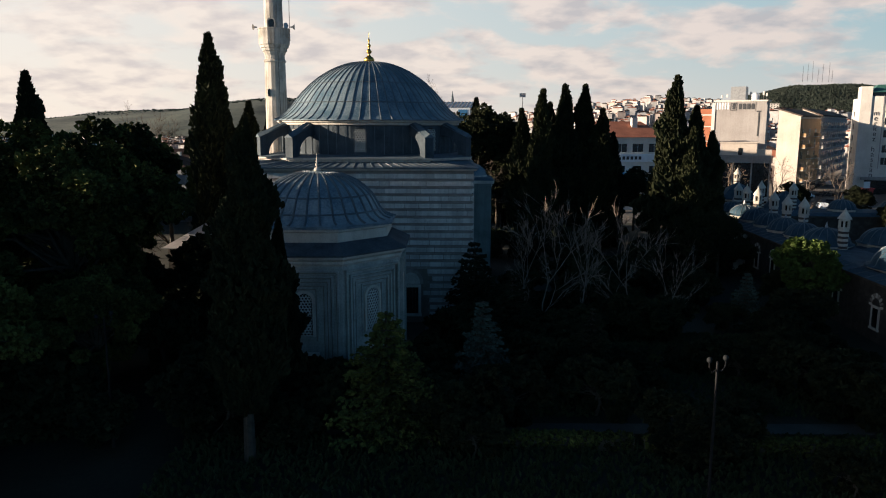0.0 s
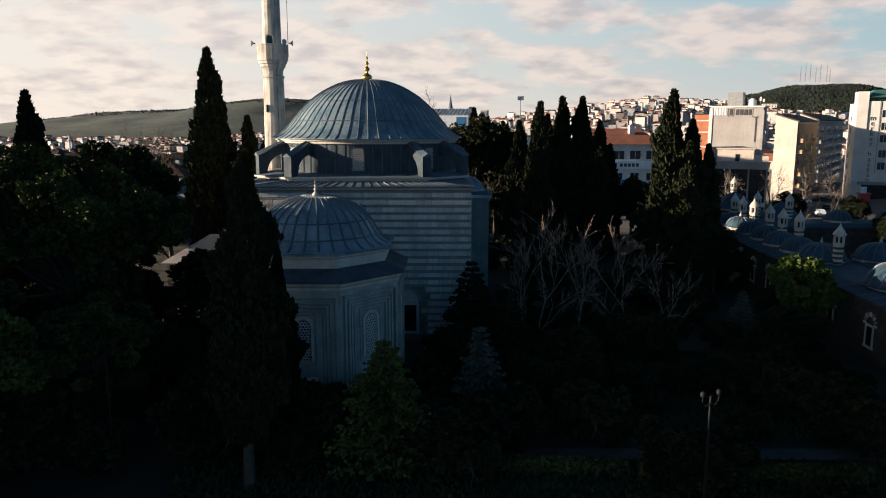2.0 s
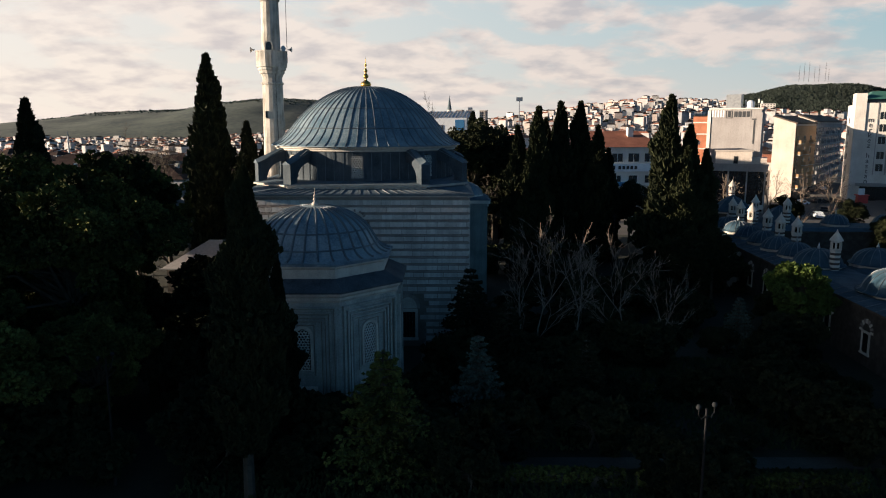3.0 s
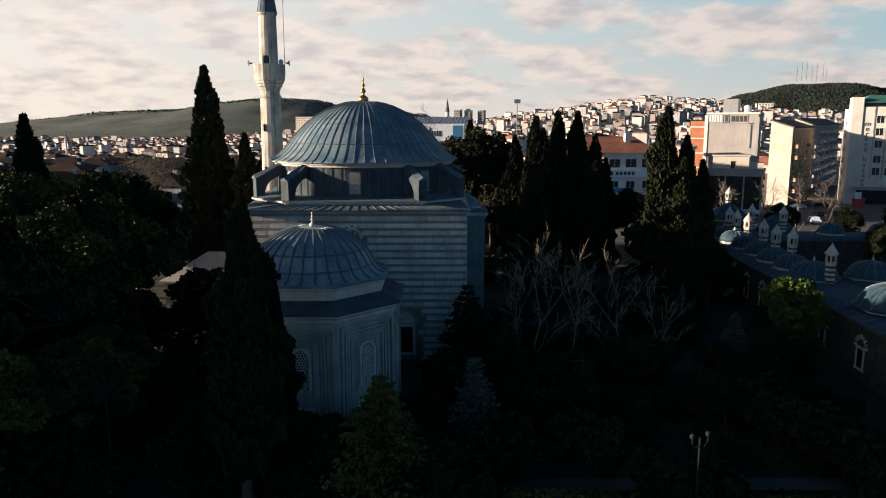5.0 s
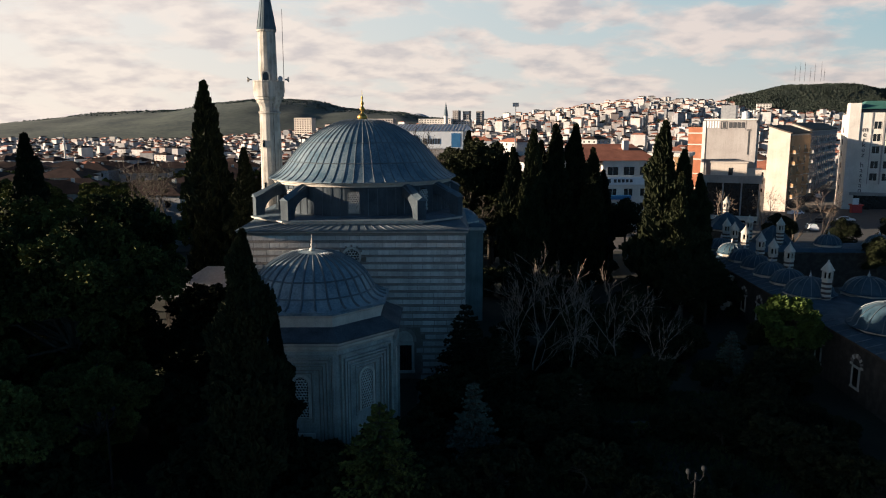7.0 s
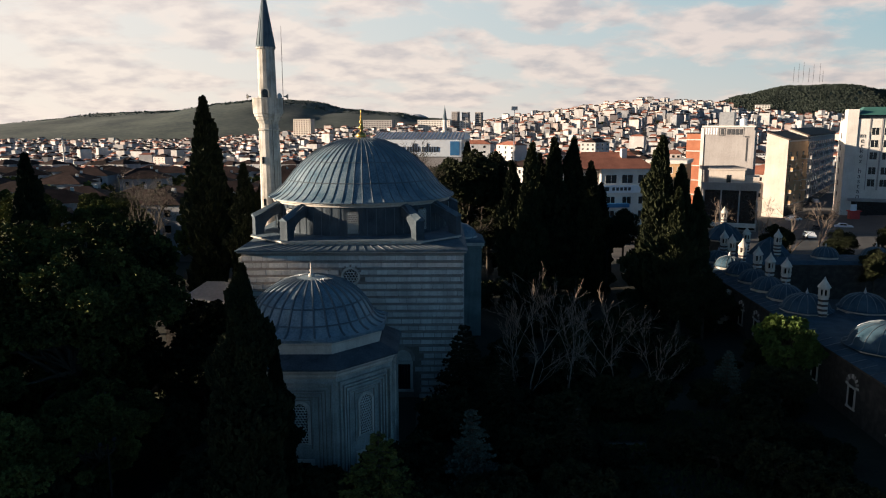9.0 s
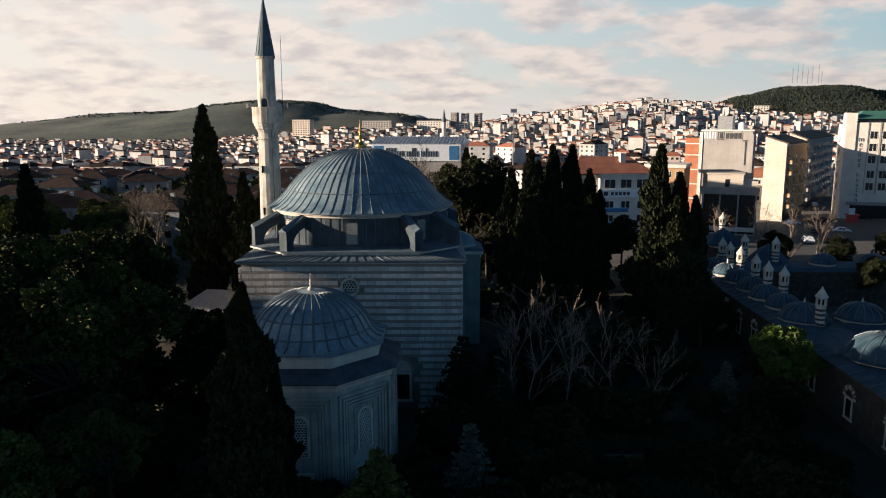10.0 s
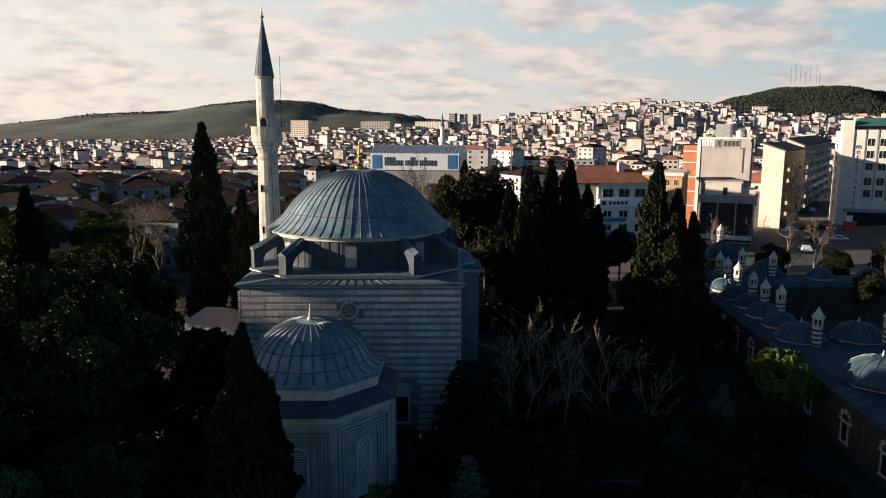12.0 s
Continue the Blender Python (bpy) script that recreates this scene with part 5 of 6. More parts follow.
# floodlight masts and hilltop aerials
for x, y, h in ((40, 380, 36), (20, 520, 34)):
    t = thing("light_mast", "tall grey floodlight mast", "mast", at=(x, y, -3))
    part("pole", tube(bmesh.new(), [(0, 0, 0), (0, 0, h)], [0.4, 0.2], 6), STEEL, t)
    part("head", boxes((-1.6, -0.3, h - 2, 1.6, 0.3, h)), STEEL, t)
for x, h in ((1148, 34), (1166, 42), (1184, 46), (1205, 30), (1222, 40), (1246, 44), (1258, 26)):
    t = thing("radio_mast", "thin red and white radio mast on the hilltop", "mast", group="hilltop masts", at=(1272 + (x - 1148) * 0.95, 2640, 178))
    part("pole", tube(bmesh.new(), [(0, 0, -8), (0, 0, h * 1.35)], [0.6, 0.35], 5), BLACK, t)
    for k in range(4):
        part("crossarm", boxes((-2.2, -0.3, h * (0.4 + 0.22 * k), 2.2, 0.3, h * (0.4 + 0.22 * k) + 0.5)), BLACK, t)

# ---- streets ----
def flat_sheet(name, pts, z, material, label, category):
    bm = bmesh.new()
    v = [bm.verts.new((x, y, z + land(x, y))) for x, y in pts]
    bm.faces.new(v)
    return tagged(part(name, flip_out(bm), material), label, category, kind="structure")


flat_sheet("road", [(52, 134), (120, 134), (150, 190), (170, 300), (186, 420), (176, 420), (158, 300), (128, 212), (92, 206), (52, 176)], 0.12, ASPHALT, "worn grey asphalt of the square and street", "road")
flat_sheet("pavement", [(58, 128), (108, 128), (108, 134), (58, 134)], 0.25, PAVE, "pale paved edge of the square", "pavement")


def make_car(paint, label):
    t = thing("car", label, "car", group="parked cars")
    bm = bmesh.new()
    prof = [(-2.1, 0.35), (-2.15, 0.8), (-1.9, 0.95), (-1.2, 1.0), (-0.6, 1.45), (0.9, 1.45), (1.5, 0.98), (2.0, 0.88), (2.12, 0.5), (2.0, 0.32)]
    a = [bm.verts.new((x, -0.85, z)) for x, z in prof]
    b = [bm.verts.new((x, 0.85, z)) for x, z in prof]
    bm.faces.new(a)
    bm.faces.new(b[::-1])
    for i in range(len(a)):
        bm.faces.new((a[i], b[i], b[(i + 1) % len(a)], a[(i + 1) % len(a)]))
    part("body", flip_out(bm), paint, t)
    part("window", boxes((-0.55, -0.87, 1.02, 0.95, 0.87, 1.36)), DARKNESS, t)
    for x in (-1.3, 1.3):
        for y in (-0.8, 0.8):
            w = part("wheel", lathe([(0.31, -0.1), (0.31, 0.1)], 14), BLACK, t)
            w.matrix_basis = pose(x, y, 0.31, 90, 0, 0)
    return t


c1 = make_car(SIGN_WHITE, "white saloon car parked in the street")
c2 = make_car(BLACK, "dark saloon car parked in the street")
c1.matrix_basis = pose(133, 252, land(133, 252) + 0.13, 0, 0, 75)
c2.matrix_basis = pose(112, 205, land(112, 205) + 0.13, 0, 0, 20)
for ob, x, y, r in ((c2, 136, 262, 75), (c1, 100, 200, 10), (c2, 107, 204, 15), (c1, 141, 275, 74), (c2, 95, 178, 60), (c1, 84, 160, 80), (c2, 78, 158, 75), (c1, 104, 182, 160), (c2, 145, 290, 74)):
    copy_thing(ob, pose(x, y, land(x, y) + 0.13, 0, 0, r))

# street lamps
def make_lamp(h):
    t = thing("street_lamp", "tall thin lamp post with two small lantern heads", "street lamp", group="garden lamps")
    part("pole", tube(bmesh.new(), [(0, 0, 0), (0, 0, 1.2), (0, 0, h)], [0.11, 0.07, 0.05], 8), BLACK, t)
    for s in (-1, 1):
        part("arm", tube(bmesh.new(), [(0, 0, h - 0.3), (s * 0.25, 0, h - 0.45), (s * 0.42, 0, h - 0.2), (s * 0.42, 0, h)], [0.03, 0.03, 0.03, 0.03], 5), BLACK, t)
        g = part("globe", lathe([(0.05, 0), (0.10, 0.05), (0.12, 0.14), (0.09, 0.22), (0, 0.26)], 12), LAMP_GLASS, t, smooth=True)
        g.location = (s * 0.42, 0, h)
    return t


lamp = make_lamp(7.2)
lamp.matrix_basis = pose(11.5, 29.2, 0, 0, 0, 20)
for x, y in ((-17.5, 36), (23, 95), (38, 120)):
    copy_thing(lamp, pose(x, y, 0, 0, 0, 60))

# leafless street trees and the hedge of the square
bs = plant(make_bare(12.5, 51, "leafless street tree with fine brown twigs", 0.5, BARK_PALE, 5, 0.2, "street_tree"), 56, 122)
for x, y, s, r in ((62, 124, 0.95, 70), (68, 126, 0.9, 140), (50, 126, 0.9, 220), (76, 118, 0.7, 10), (84, 120, 0.8, 95), (92, 122, 0.75, 180), (70, 108, 0.6, 200), (80, 106, 0.55, 260), (96, 112, 0.7, 330), (103, 118, 0.8, 40), (74, 98, 0.6, 20), (88, 100, 0.6, 120), (110, 128, 0.7, 160)):
    replant(bs, x, y, s, r)

# ---- the town ----
TOWN_WALL = [mat("painted town wall", a, b, 0.15, 0.9, 0.0, per=0.25) for a, b in (((0.40, 0.385, 0.375), (0.68, 0.66, 0.645)), ((0.40, 0.33, 0.30), (0.60, 0.52, 0.48)), ((0.20, 0.205, 0.22), (0.42, 0.425, 0.44)))]
DARK_ROOF = mat("old brown roof tiles", (0.02, 0.014, 0.013), (0.062, 0.039, 0.034), 0.4, 0.9, 0.2, per=0.2, spec=0.1)


def hip_roof(x0, y0, x1, y1, z, h):
    bm = bmesh.new()
    w, d = x1 - x0, y1 - y0
    k = min(w, d) / 2
    r0, r1 = ((x0 + k, (y0 + y1) / 2), (x1 - k, (y0 + y1) / 2)) if w >= d else (((x0 + x1) / 2, y0 + k), ((x0 + x1) / 2, y1 - k))
    v = [bm.verts.new(p) for p in ((x0, y0, z), (x1, y0, z), (x1, y1, z), (x0, y1, z), (*r0, z + h), (*r1, z + h))]
    if w >= d:
        fs = ((0, 1, 5, 4), (1, 2, 5), (2, 3, 4, 5), (3, 0, 4), (0, 3, 2, 1))
    else:
        fs = ((0, 1, 4), (1, 2, 5, 4), (2, 3, 5), (3, 0, 4, 5), (0, 3, 2, 1))
    for f in fs:
        bm.faces.new([v[i] for i in f])
    return flip_out(bm)


def make_house(w, d, floors, wall, roof, label):
    t = thing("house", label, "house", group="town houses")
    h = floors * 3.0 + 0.6
    part("wall", boxes((-w / 2, -d / 2, -6, w / 2, d / 2, h)), wall, t)
    part("roof", hip_roof(-w / 2 - 0.5, -d / 2 - 0.5, w / 2 + 0.5, d / 2 + 0.5, h, 2.4), roof, t)
    part("chimney", boxes((w * 0.2, 0.6, h, w * 0.2 + 0.7, 1.3, h + 2.6)), WHITE_WALL, t)
    me, _ = window_mesh(1.2, 1.4)
    for f in range(floors):
        for k in range(3):
            ob = link("window", me, DARKNESS, t)
            ob.matrix_basis = pose(-w / 2 + w * (k + 0.5) / 3, -d / 2, 3.0 * f + 1.2)
        for k in range(2):
            ob = link("window", me, DARKNESS, t)
            ob.matrix_basis = pose(-w / 2, -d / 2 + d * (k + 0.5) / 2, 3.0 * f + 1.2, 0, 0, -90)
    return t


kinds = [make_house(11, 12, 2, TOWN_WALL[0], DARK_ROOF, "two-storey white house under a brown tiled roof"),
         make_house(13, 10, 3, TOWN_WALL[1], ROOF_TILE, "three-storey cream house under a red tiled roof"),
         make_house(12, 14, 4, TOWN_WALL[0], DARK_ROOF, "four-storey white apartment house with brown roof"),
         make_house(15, 11, 3, TOWN_WALL[2], DARK_ROOF, "grey three-storey house under old brown tiles")]


def make_small_house(w, d, h, wall, roof, label):
    t = thing("house", label, "house", group="town houses")
    part("wall", boxes((-w / 2, -d / 2, -8, w / 2, d / 2, h)), wall, t)
    part("roof", hip_roof(-w / 2 - 0.5, -d / 2 - 0.5, w / 2 + 0.5, d / 2 + 0.5, h, 2.2), roof, t)
    me, _ = window_mesh(1.4, 1.4)
    for x in (-w / 4, w / 4):
        for z in (h - 5.0, h - 2.2):
            link("window", me, DARKNESS, t).matrix_basis = pose(x, -d / 2, z)
    return t


far_kinds = [make_small_house(10, 9, 7, TOWN_WALL[0], DARK_ROOF, "small white house with brown hipped roof"),
             make_small_house(11, 10, 9.5, TOWN_WALL[1], ROOF_TILE, "pinkish house with a red tiled roof"),
             make_small_house(10, 11, 12.5, TOWN_WALL[2], DARK_ROOF, "grey apartment house with brown hipped roof")]
used_far = [False] * 3
rng = random.Random(77)
used = [False] * 4


def blocked(x, y):
    if y < 128 and -62 < x < 60:
        return True
    if x > 24 and y < 250 and x < 160:
        return True
    if -26 < x < 14 and y < 188:
        return True
    if y > 1750 and x > 0.40 * y:
        return True
    return x > 0.35 * y + 45 and y < 430 and x < 0.55 * y + 30


row = 0
y = 118.0
far_sites = []
while y < 2350:
    step = (24 if y < 330 else 15) + y * 0.008
    x = -0.74 * y - 20
    while x < 0.76 * y + 20:
        px, py = x + rng.uniform(-3, 3), y + rng.uniform(-4, 4)
        x += rng.uniform(11.5, 17) * (1 + y / 5000) * (1.45 if y < 330 else 1.0)
        if blocked(px, py) or (y > 330 and rng.random() < 0.16):
            continue
        turn = rng.gauss(-28, 14) + (90 if rng.random() < 0.3 else 0) if px > 10 or y > 330 else rng.gauss(8, 9)
        if 330 <= y < 425:
            k = rng.choice((0, 0, 1, 2))
            m = pose(px, py, land(px, py), 0, 0, turn)
            if not used_far[k]:
                far_kinds[k].matrix_basis = m
                used_far[k] = True
            else:
                copy_thing(far_kinds[k], m)
        elif y < 330:
            k = rng.choice((3, 3, 3, 3, 3, 0) if px < 20 else (0, 1, 1, 2))
            m = pose(px, py, land(px, py), 0, 0, turn)
            if not used[k]:
                kinds[k].matrix_basis = m
                used[k] = True
            else:
                copy_thing(kinds[k], m)
        else:
            far_sites.append((px, py, turn))
    y += step


def far_town(sites):
    """The far town as one mesh of walls, one of roofs and one of windows."""
    wv, wf, wi, rv, rf, ri, gv, gf = [], [], [], [], [], [], [], []
    for px, py, turn in sites:
        z = land(px, py)
        slope = px > 0.05 * py
        w, d = rng.uniform(7.5, 13), rng.uniform(7.5, 12)
        h = rng.choice((6.5, 6.5, 9.5, 9.5, 12.5)) if not slope else rng.choice((6.5, 9.5, 12.5, 15.5, 18.5))
        if rng.random() < 0.025:
            h, w = h + 9, w * 1.8
        c, s = math.cos(radians(turn)), math.sin(radians(turn))

        def P(x, y, zz):
            return (px + x * c - y * s, py + x * s + y * c, z + zz)
        k = len(wv)
        wv += [P(sx * w / 2, sy * d / 2, zz) for zz in (-14, h) for sx, sy in ((-1, -1), (1, -1), (1, 1), (-1, 1))]
        wf += [(k, k + 1, k + 5, k + 4), (k + 1, k + 2, k + 6, k + 5), (k + 2, k + 3, k + 7, k + 6), (k + 3, k, k + 4, k + 7), (k + 4, k + 5, k + 6, k + 7)]
        wi += [rng.choice((0, 0, 0, 0, 1, 2))] * 5
        if rng.random() < 0.72:
            k = len(rv)
            e = 0.5
            rv += [P(-w / 2 - e, -d / 2 - e, h), P(w / 2 + e, -d / 2 - e, h), P(w / 2 + e, d / 2 + e, h), P(-w / 2 - e, d / 2 + e, h), P(-w / 4, 0, h + 2.3), P(w / 4, 0, h + 2.3)]
            rf += [(k, k + 1, k + 5, k + 4), (k + 1, k + 2, k + 5), (k + 2, k + 3, k + 4, k + 5), (k + 3, k, k + 4)]
            ri += [rng.choice((0, 1) if slope else (0, 0, 1))] * 4
        if py < 900:
            for f in range(int(h // 3)):
                zz = f * 3.0 + 1.3
                for face in range(2):
                    n = 3
                    for q in range(n):
                        u = (q + 0.5) / n - 0.5
                        k = len(gv)
                        if face == 0:
                            gv += [P(u * w - 0.7, -d / 2 - 0.06, zz), P(u * w + 0.7, -d / 2 - 0.06, zz), P(u * w + 0.7, -d / 2 - 0.06, zz + 1.3), P(u * w - 0.7, -d / 2 - 0.06, zz + 1.3)]
                        else:
                            gv += [P(-w / 2 - 0.06, u * d + 0.7, zz), P(-w / 2 - 0.06, u * d - 0.7, zz), P(-w / 2 - 0.06, u * d - 0.7, zz + 1.3), P(-w / 2 - 0.06, u * d + 0.7, zz + 1.3)]
                        gf.append((k, k + 1, k + 2, k + 3))
    town = thing("far_town", "countless pale houses of the town running to the hills", "town", kind="stuff")
    for name, v, f, ms in (("walls", wv, wf, TOWN_WALL), ("roofs", rv, rf, [DARK_ROOF, ROOF_TILE]), ("windows", gv, gf, [DARKNESS])):
        me = bpy.data.meshes.new(name)
        me.from_pydata(v, [], f)
        for m in ms:
            me.materials.append(m)
        if name == "walls":
            me.polygons.foreach_set("material_index", wi)
        elif name == "roofs":
            me.polygons.foreach_set("material_index", ri)
        ob = new(name, me)
        ob.parent = town
        ob["kind"] = "stuff"


far_town(far_sites)

# scattered town trees, seen as dark tufts between the roofs
def town_trees():
    sites = []
    r = np.random.RandomState(9)
    for k in range(760):
        y = 150 + 1700 * r.uniform() ** 1.6 if k < 420 else r.uniform(116, 300)
        x = r.uniform(-0.72, 0.74) * y if k < 420 else r.uniform(-0.72, 0.02) * y
        if blocked(x, y):
            continue
        z = land(x, y)
        h, rad = r.uniform(5, 10), r.uniform(2, 4)
        for _ in range(60):
            o = r.normal(0, 1, 3)
            o /= np.linalg.norm(o)
            sites.append(((x + rad * o[0] * 0.8, y + rad * o[1] * 0.8, z + h * 0.62 + h * 0.36 * o[2]), tuple(o), 1.0))
    ob = link("town_trees", tufts("town_trees", sites, 1.5, seed=3, aspect=1.6), PINE)
    tagged(ob, "dark trees standing between the town houses", "trees", kind="stuff")


town_trees()


# large blocks standing out of the far town
def make_slab(px0, px1, top, bottom, y, wall, label):
    """A distant block, from its bearing, its roofline and its foot as seen from the garden."""
    y = max(y, 1650)
    k = y / 1280
    x0, x1 = (px0 - 771) * k, (px1 - 771) * k
    z1, z0 = 27.1 - (top - 220) * k, min(27.1 - (bottom - 220) * k - 6, land((x0 + x1) / 2, y) - 4)
    t = thing("far_block", label, "building", group="large far blocks", at=((x0 + x1) / 2, y, z0), turn=-20)
    w, h = (x1 - x0) * 0.95, z1 - z0
    part("wall", boxes((-w / 2, -9, 0, w / 2, 9, h)), wall, t)
    part("roof_slab", boxes((-w / 2 - 0.6, -9.6, h, w / 2 + 0.6, 9.6, h + 1.0)), GREY_WALL, t)
    rows, cols = max(2, int(h / 4.5)), max(3, int(w / 6))
    me, _ = window_mesh(3.4, 1.7)
    for j in range(rows):
        for i in range(cols):
            link("window", me, DARKNESS, t).matrix_basis = pose(-w / 2 + w * (i + 0.5) / cols, -9.0, h - 3.4 - j * 4.2)


for a in ((520, 556, 214, 240, 900, CREAM_WALL), (640, 698, 216, 236, 950, GREY_WALL), (735, 798, 216, 240, 1000, WHITE_WALL), (802, 828, 218, 240, 1000, WHITE_WALL), (797, 808, 202, 215, 1600, GREY_WALL),
          (815, 826, 203, 215, 1600, GREY_WALL), (838, 849, 203, 215, 1600, GREY_WALL), (928, 942, 214, 228, 1400, GREY_WALL), (945, 957, 212, 228, 1400, OCHRE_WALL), (962, 990, 222, 244, 900, WHITE_WALL),
          (993, 1010, 216, 240, 900, WHITE_WALL), (1065, 1090, 222, 245, 800, CREAM_WALL), (1150, 1180, 186, 210, 1700, WHITE_WALL), (1325, 1350, 190, 205, 1900, WHITE_WALL)):
    make_slab(*a, {RED_WALL: "brick-red office block above the town", WHITE_WALL: "large white block above the town", OCHRE_WALL: "ochre tower block above the town", CREAM_WALL: "cream block above the town roofs"}.get(a[5], "grey tower block above the town"))

# trees of the wooded hills
def hill_woods(x0, x1, y0, y1, crest, base_y, depth, count, seed, label, material=WOODS, size=7.5):
    r = np.random.RandomState(seed)
    sites = []
    for _ in range(count):
        x, y = r.uniform(x0, x1), y0 + (y1 - y0) * r.uniform()
        sN = (y - base_y) / depth
        n = noise.fractal(Vector((x * 0.003, y * 0.004, 2.0)), 1.0, 2.0, 4)
        h = (interp(x, crest) + 50) * math.sin(math.pi * 0.5 * min(1, sN)) * (1 + 0.10 * n * (1 - abs(2 * sN - 1))) + 4 * n - 50
        sites.append(((x, y, h + 1.0), (0, 0, 1), r.uniform(0.6, 1.3)))
    ob = link("woods", tufts("woods", sites, size, up=0.4, seed=seed, aspect=1.5), material)
    tagged(ob, label, "woods", kind="stuff")


hill_woods(600, 2200, 2250, 2750, RIGHT_RIDGE, 2050, 700, 26000, 71, "dense dark trees covering the mast hill")
hill_woods(-2500, 900, 3300, 3900, LEFT_RIDGE, 2350, 1550, 5000, 72, "scrubby trees on the long hill", FOREST, 6.0)

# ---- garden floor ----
heightfield("garden", [-64 + 4 * i for i in range(26)], [-6 + 4 * i for i in range(34)], lambda x, y: 0.10 + 0.05 * noise.noise(Vector((x * 0.3, y * 0.3, 0))) + land(x, y), SOIL, "garden soil and leaf litter, darkened for tree shade", "garden")
# stone paths and low kerbs
for x0, y0, x1, y1 in ((-14, 37.6, 26, 39.0), (3.8, 49.4, 27, 51.0), (-1.6, 52.5, 0.2, 59)):
    tagged(part("path", boxes((x0, y0, 0.0, x1, y1, 0.22)), PAVE), "narrow stone garden path", "path", kind="structure")


def blades(name, boxes_, count, size, material, label, seed):
    r = np.random.RandomState(seed)
    sites = []
    for (x0, y0, x1, y1, z0, z1), n in zip(boxes_, count):
        for _ in range(n):
            sites.append(((r.uniform(x0, x1), r.uniform(y0, y1), r.uniform(z0, z1)), (0, 0, 1), 1.0))
    ob = link(name, tufts(name, sites, size, up=0.6, seed=seed, aspect=3.0), material)
    return tagged(ob, label, "grass", kind="stuff")


blades("lawn", [(-14, 30, 28, 37.4, 0.15, 0.3), (4, 51.2, 28, 57, 0.15, 0.3), (4, 40, 28, 49, 0.15, 0.25)], [6000, 3000, 3000], 0.32, GRASS, "uneven lawn with sunlit strips", 61)


def make_hedge(length, h, d, seed):
    t = thing("hedge", "low clipped dark garden hedge", "hedge", group="garden hedges")
    r = np.random.RandomState(seed)
    part("stem_core", boxes((-length / 2, -d * 0.3, 0, length / 2, d * 0.3, h * 0.8)), BARK, t)
    sites = [((r.uniform(-length / 2, length / 2), r.uniform(-d / 2, d / 2), r.uniform(0.15, 1) * h), (r.normal(), r.normal(), 0.6), 1.0) for _ in range(int(length * 170))]
    link("foliage", tufts("foliage", sites, 0.24, seed=seed, aspect=1.8), PINE, t)
    return t


hd = make_hedge(12, 0.9, 0.9, 62)
hd.matrix_basis = pose(4, 36.2, 0.05, 0, 0, -3)
for x, y, r in ((16.5, 35.4, -3), (-9, 56, 90), (10, 48.8, 0), (22, 48.6, 0)):
    copy_thing(hd, pose(x, y, 0.05, 0, 0, r))
# dark evergreen shrubs filling the garden
sh = make_broad("shrub", 3.4, 2.2, 63, CYPRESS, "dark evergreen garden shrub", 2600, 26, 0.12, 0.75, 0.32, 0.3)
plant(sh, 6.5, 46)
r = random.Random(8)
for _ in range(58):
    x, y = r.uniform(1, 30), r.uniform(30, 66)
    if y > 57 and x < 5:
        continue
    replant(sh, x, y, r.uniform(0.45, 1.15), r.uniform(0, 360))
for _ in range(34):
    x, y = r.uniform(4.5, 33), r.uniform(66, 108)
    replant(sh, x, y, r.uniform(0.6, 1.3), r.uniform(0, 360))
for _ in range(40):
    x, y = r.uniform(-44, -15.5), r.uniform(28, 72)
    replant(sh, x, y, r.uniform(0.8, 1.9), r.uniform(0, 360))

for x, y, k in ((-6.2, 39.4, 1.15), (-4.6, 40.2, 0.95), (-8.6, 41.0, 0.8), (-11.6, 37.4, 1.2), (-13.4, 39.0, 1.3), (-1.4, 41.0, 1.0), (-1.6, 43.6, 1.1), (-7.6, 36.6, 0.8), (-0.4, 38.4, 1.0)):
    replant(sh, x, y, k, 57 * x)

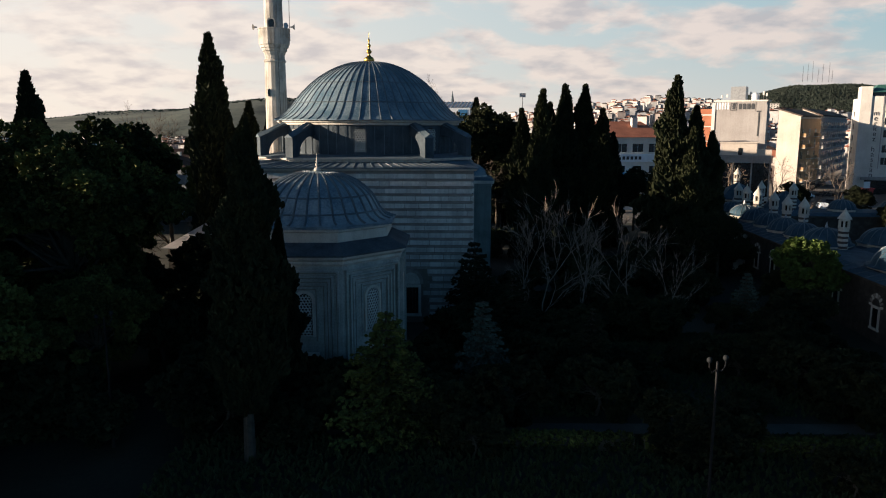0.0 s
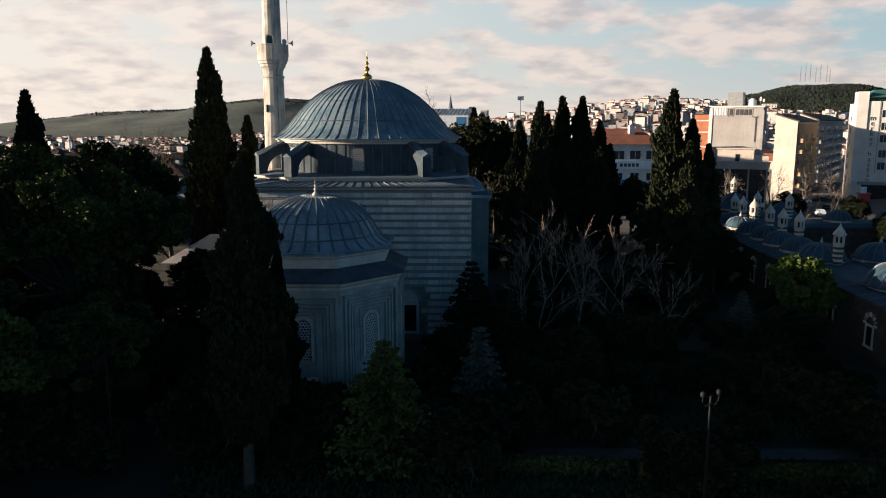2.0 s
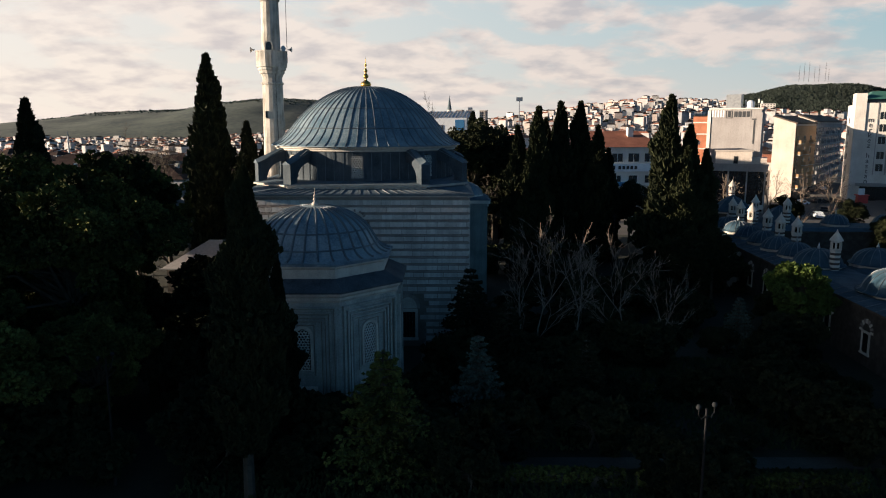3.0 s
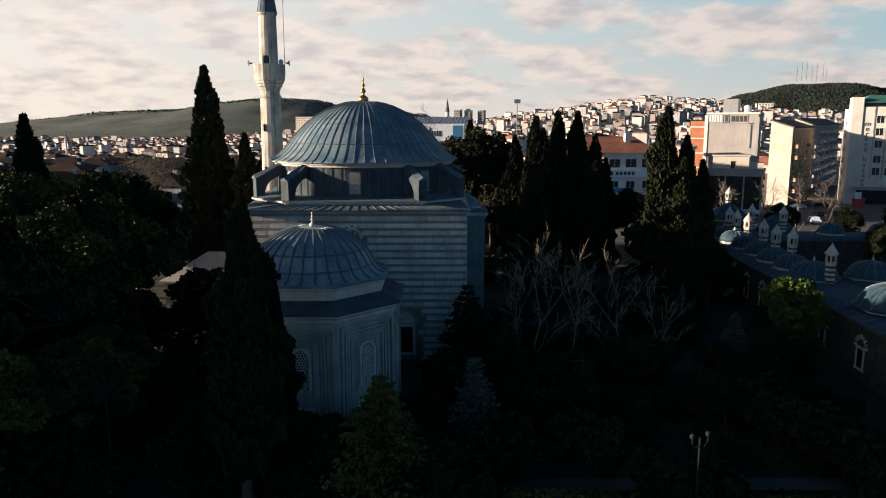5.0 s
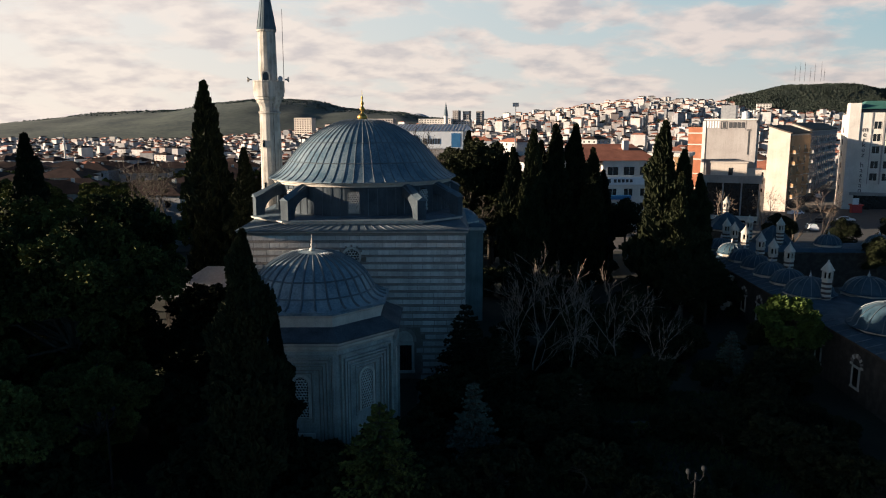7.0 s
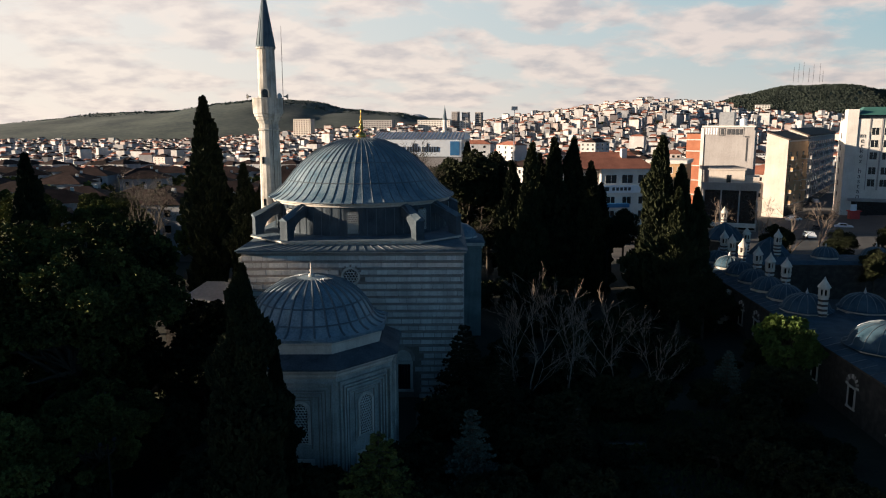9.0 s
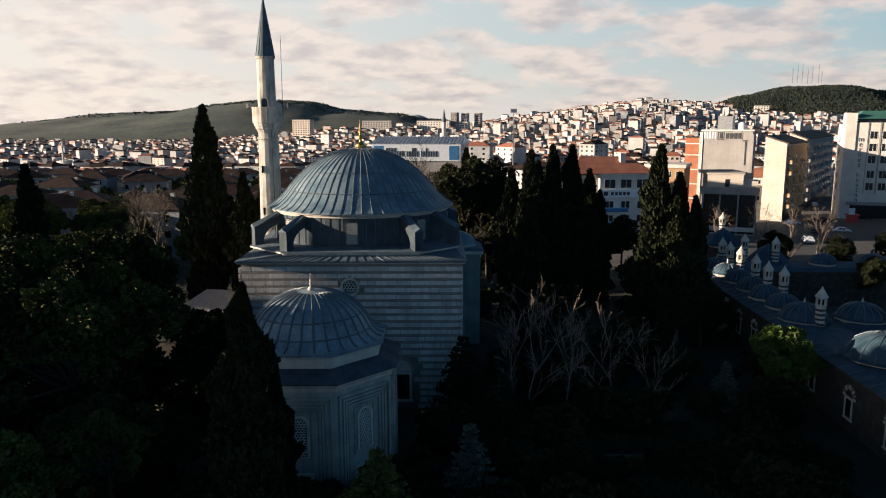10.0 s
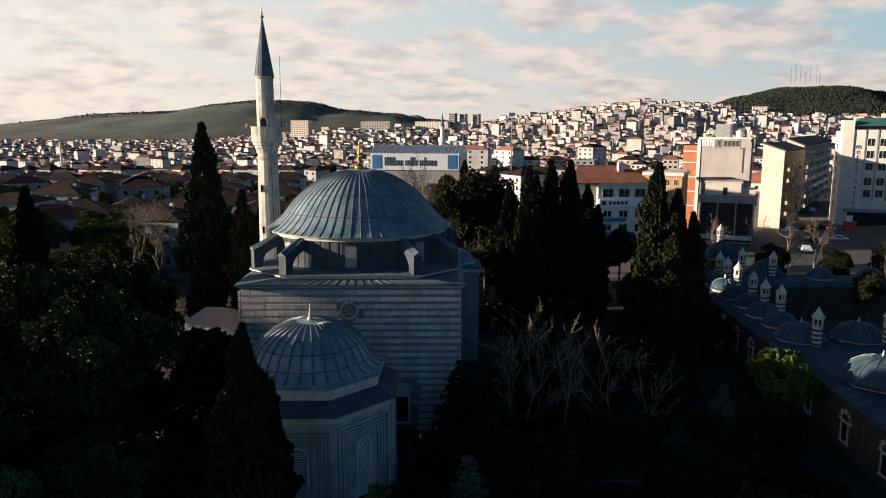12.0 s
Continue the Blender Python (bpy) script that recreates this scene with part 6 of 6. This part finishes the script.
# ---- stone courses of the qibla wall ----
def lay_blocks():
    rb = random.Random(21)
    meshes = []
    for k in range(6):
        w, h = 0.62 + 0.11 * k, 0.40
        bm = bmesh.new()
        b = 0.018
        f = [bm.verts.new(p) for p in ((-w / 2 + b, -0.03, b), (w / 2 - b, -0.03, b), (w / 2 - b, -0.03, h - b), (-w / 2 + b, -0.03, h - b))]
        g = [bm.verts.new(p) for p in ((-w / 2, 0, 0), (w / 2, 0, 0), (w / 2, 0, h), (-w / 2, 0, h))]
        q = [bm.verts.new(p) for p in ((-w / 2, 0.13, 0), (w / 2, 0.13, 0), (w / 2, 0.13, h), (-w / 2, 0.13, h))]
        bm.faces.new(f)
        for a, c in ((f, g), (g, q)):
            for i in range(4):
                bm.faces.new((a[i], c[i], c[(i + 1) % 4], a[(i + 1) % 4]))
        flip_out(bm)
        me = bpy.data.meshes.new("stone_block")
        bm.to_mesh(me)
        bm.free()
        meshes.append((w, me))
    rest = bmesh.new()
    bands = bmesh.new()
    z = 0.05
    course = 0
    singles = 0
    while z + 0.40 <= WALL_TOP:
        high = z > 7.4
        x = -HALF + 0.12
        while x < HALF - 0.15:
            w, me = rb.choice(meshes)
            if x + w > HALF - 0.12:
                w, me = meshes[0]
            if x + w > HALF - 0.1:
                box(rest, x + 0.012, -HALF - 0.03, z + 0.012, HALF - 0.01, -HALF + 0.13, z + 0.388)
                break
            free = math.hypot(x + w / 2 + 0.15, z + 0.2 - 11.15) > 1.05 and not (z < 4.6 and any(abs(x + w / 2 - c) < 1.25 for c in (-4.3, 4.3)))
            if free:
                dy = rb.uniform(-0.004, 0.004)
                if high and singles < 300 and x > -8.5:
                    ob = link("stone_block", me, STONE, mosque_wall)
                    ob.location = (x + w / 2, -HALF + dy, z)
                    singles += 1
                else:
                    box(rest, x + 0.012, -HALF - 0.03 + dy, z + 0.012, x + w - 0.012, -HALF + 0.13, z + 0.388)
            x += w + 0.012
        z += 0.41
        for xx in range(64):
            x0 = -HALF + 0.13 + xx * 0.298
            if math.hypot(x0 + 0.3, z + 0.1 - 11.15) > 1.0 and not (z < 4.6 and any(abs(x0 - c) < 1.3 for c in (-4.3, 4.3))):
                box(bands, x0, -HALF - 0.016, z + 0.015, x0 + 0.28, -HALF + 0.12, z + 0.20)
        z += 0.215
        course += 1
    part("stonework", rest, STONE, mosque_wall)["kind"] = "stuff"
    part("brickwork", bands, BRICK_BAND, mosque_wall)["kind"] = "stuff"
    # side walls in the same courses
    side = bmesh.new()
    z = 0.05
    while z + 0.4 < WALL_TOP:
        for sx in (-1, 1):
            box(side, sx * HALF - 0.14, -HALF + 0.02, z, sx * HALF + 0.02, HALF, z + 0.40)
        z += 0.515
    part("side_stonework", side, STONE, mosque_wall)["kind"] = "stuff"


lay_blocks()
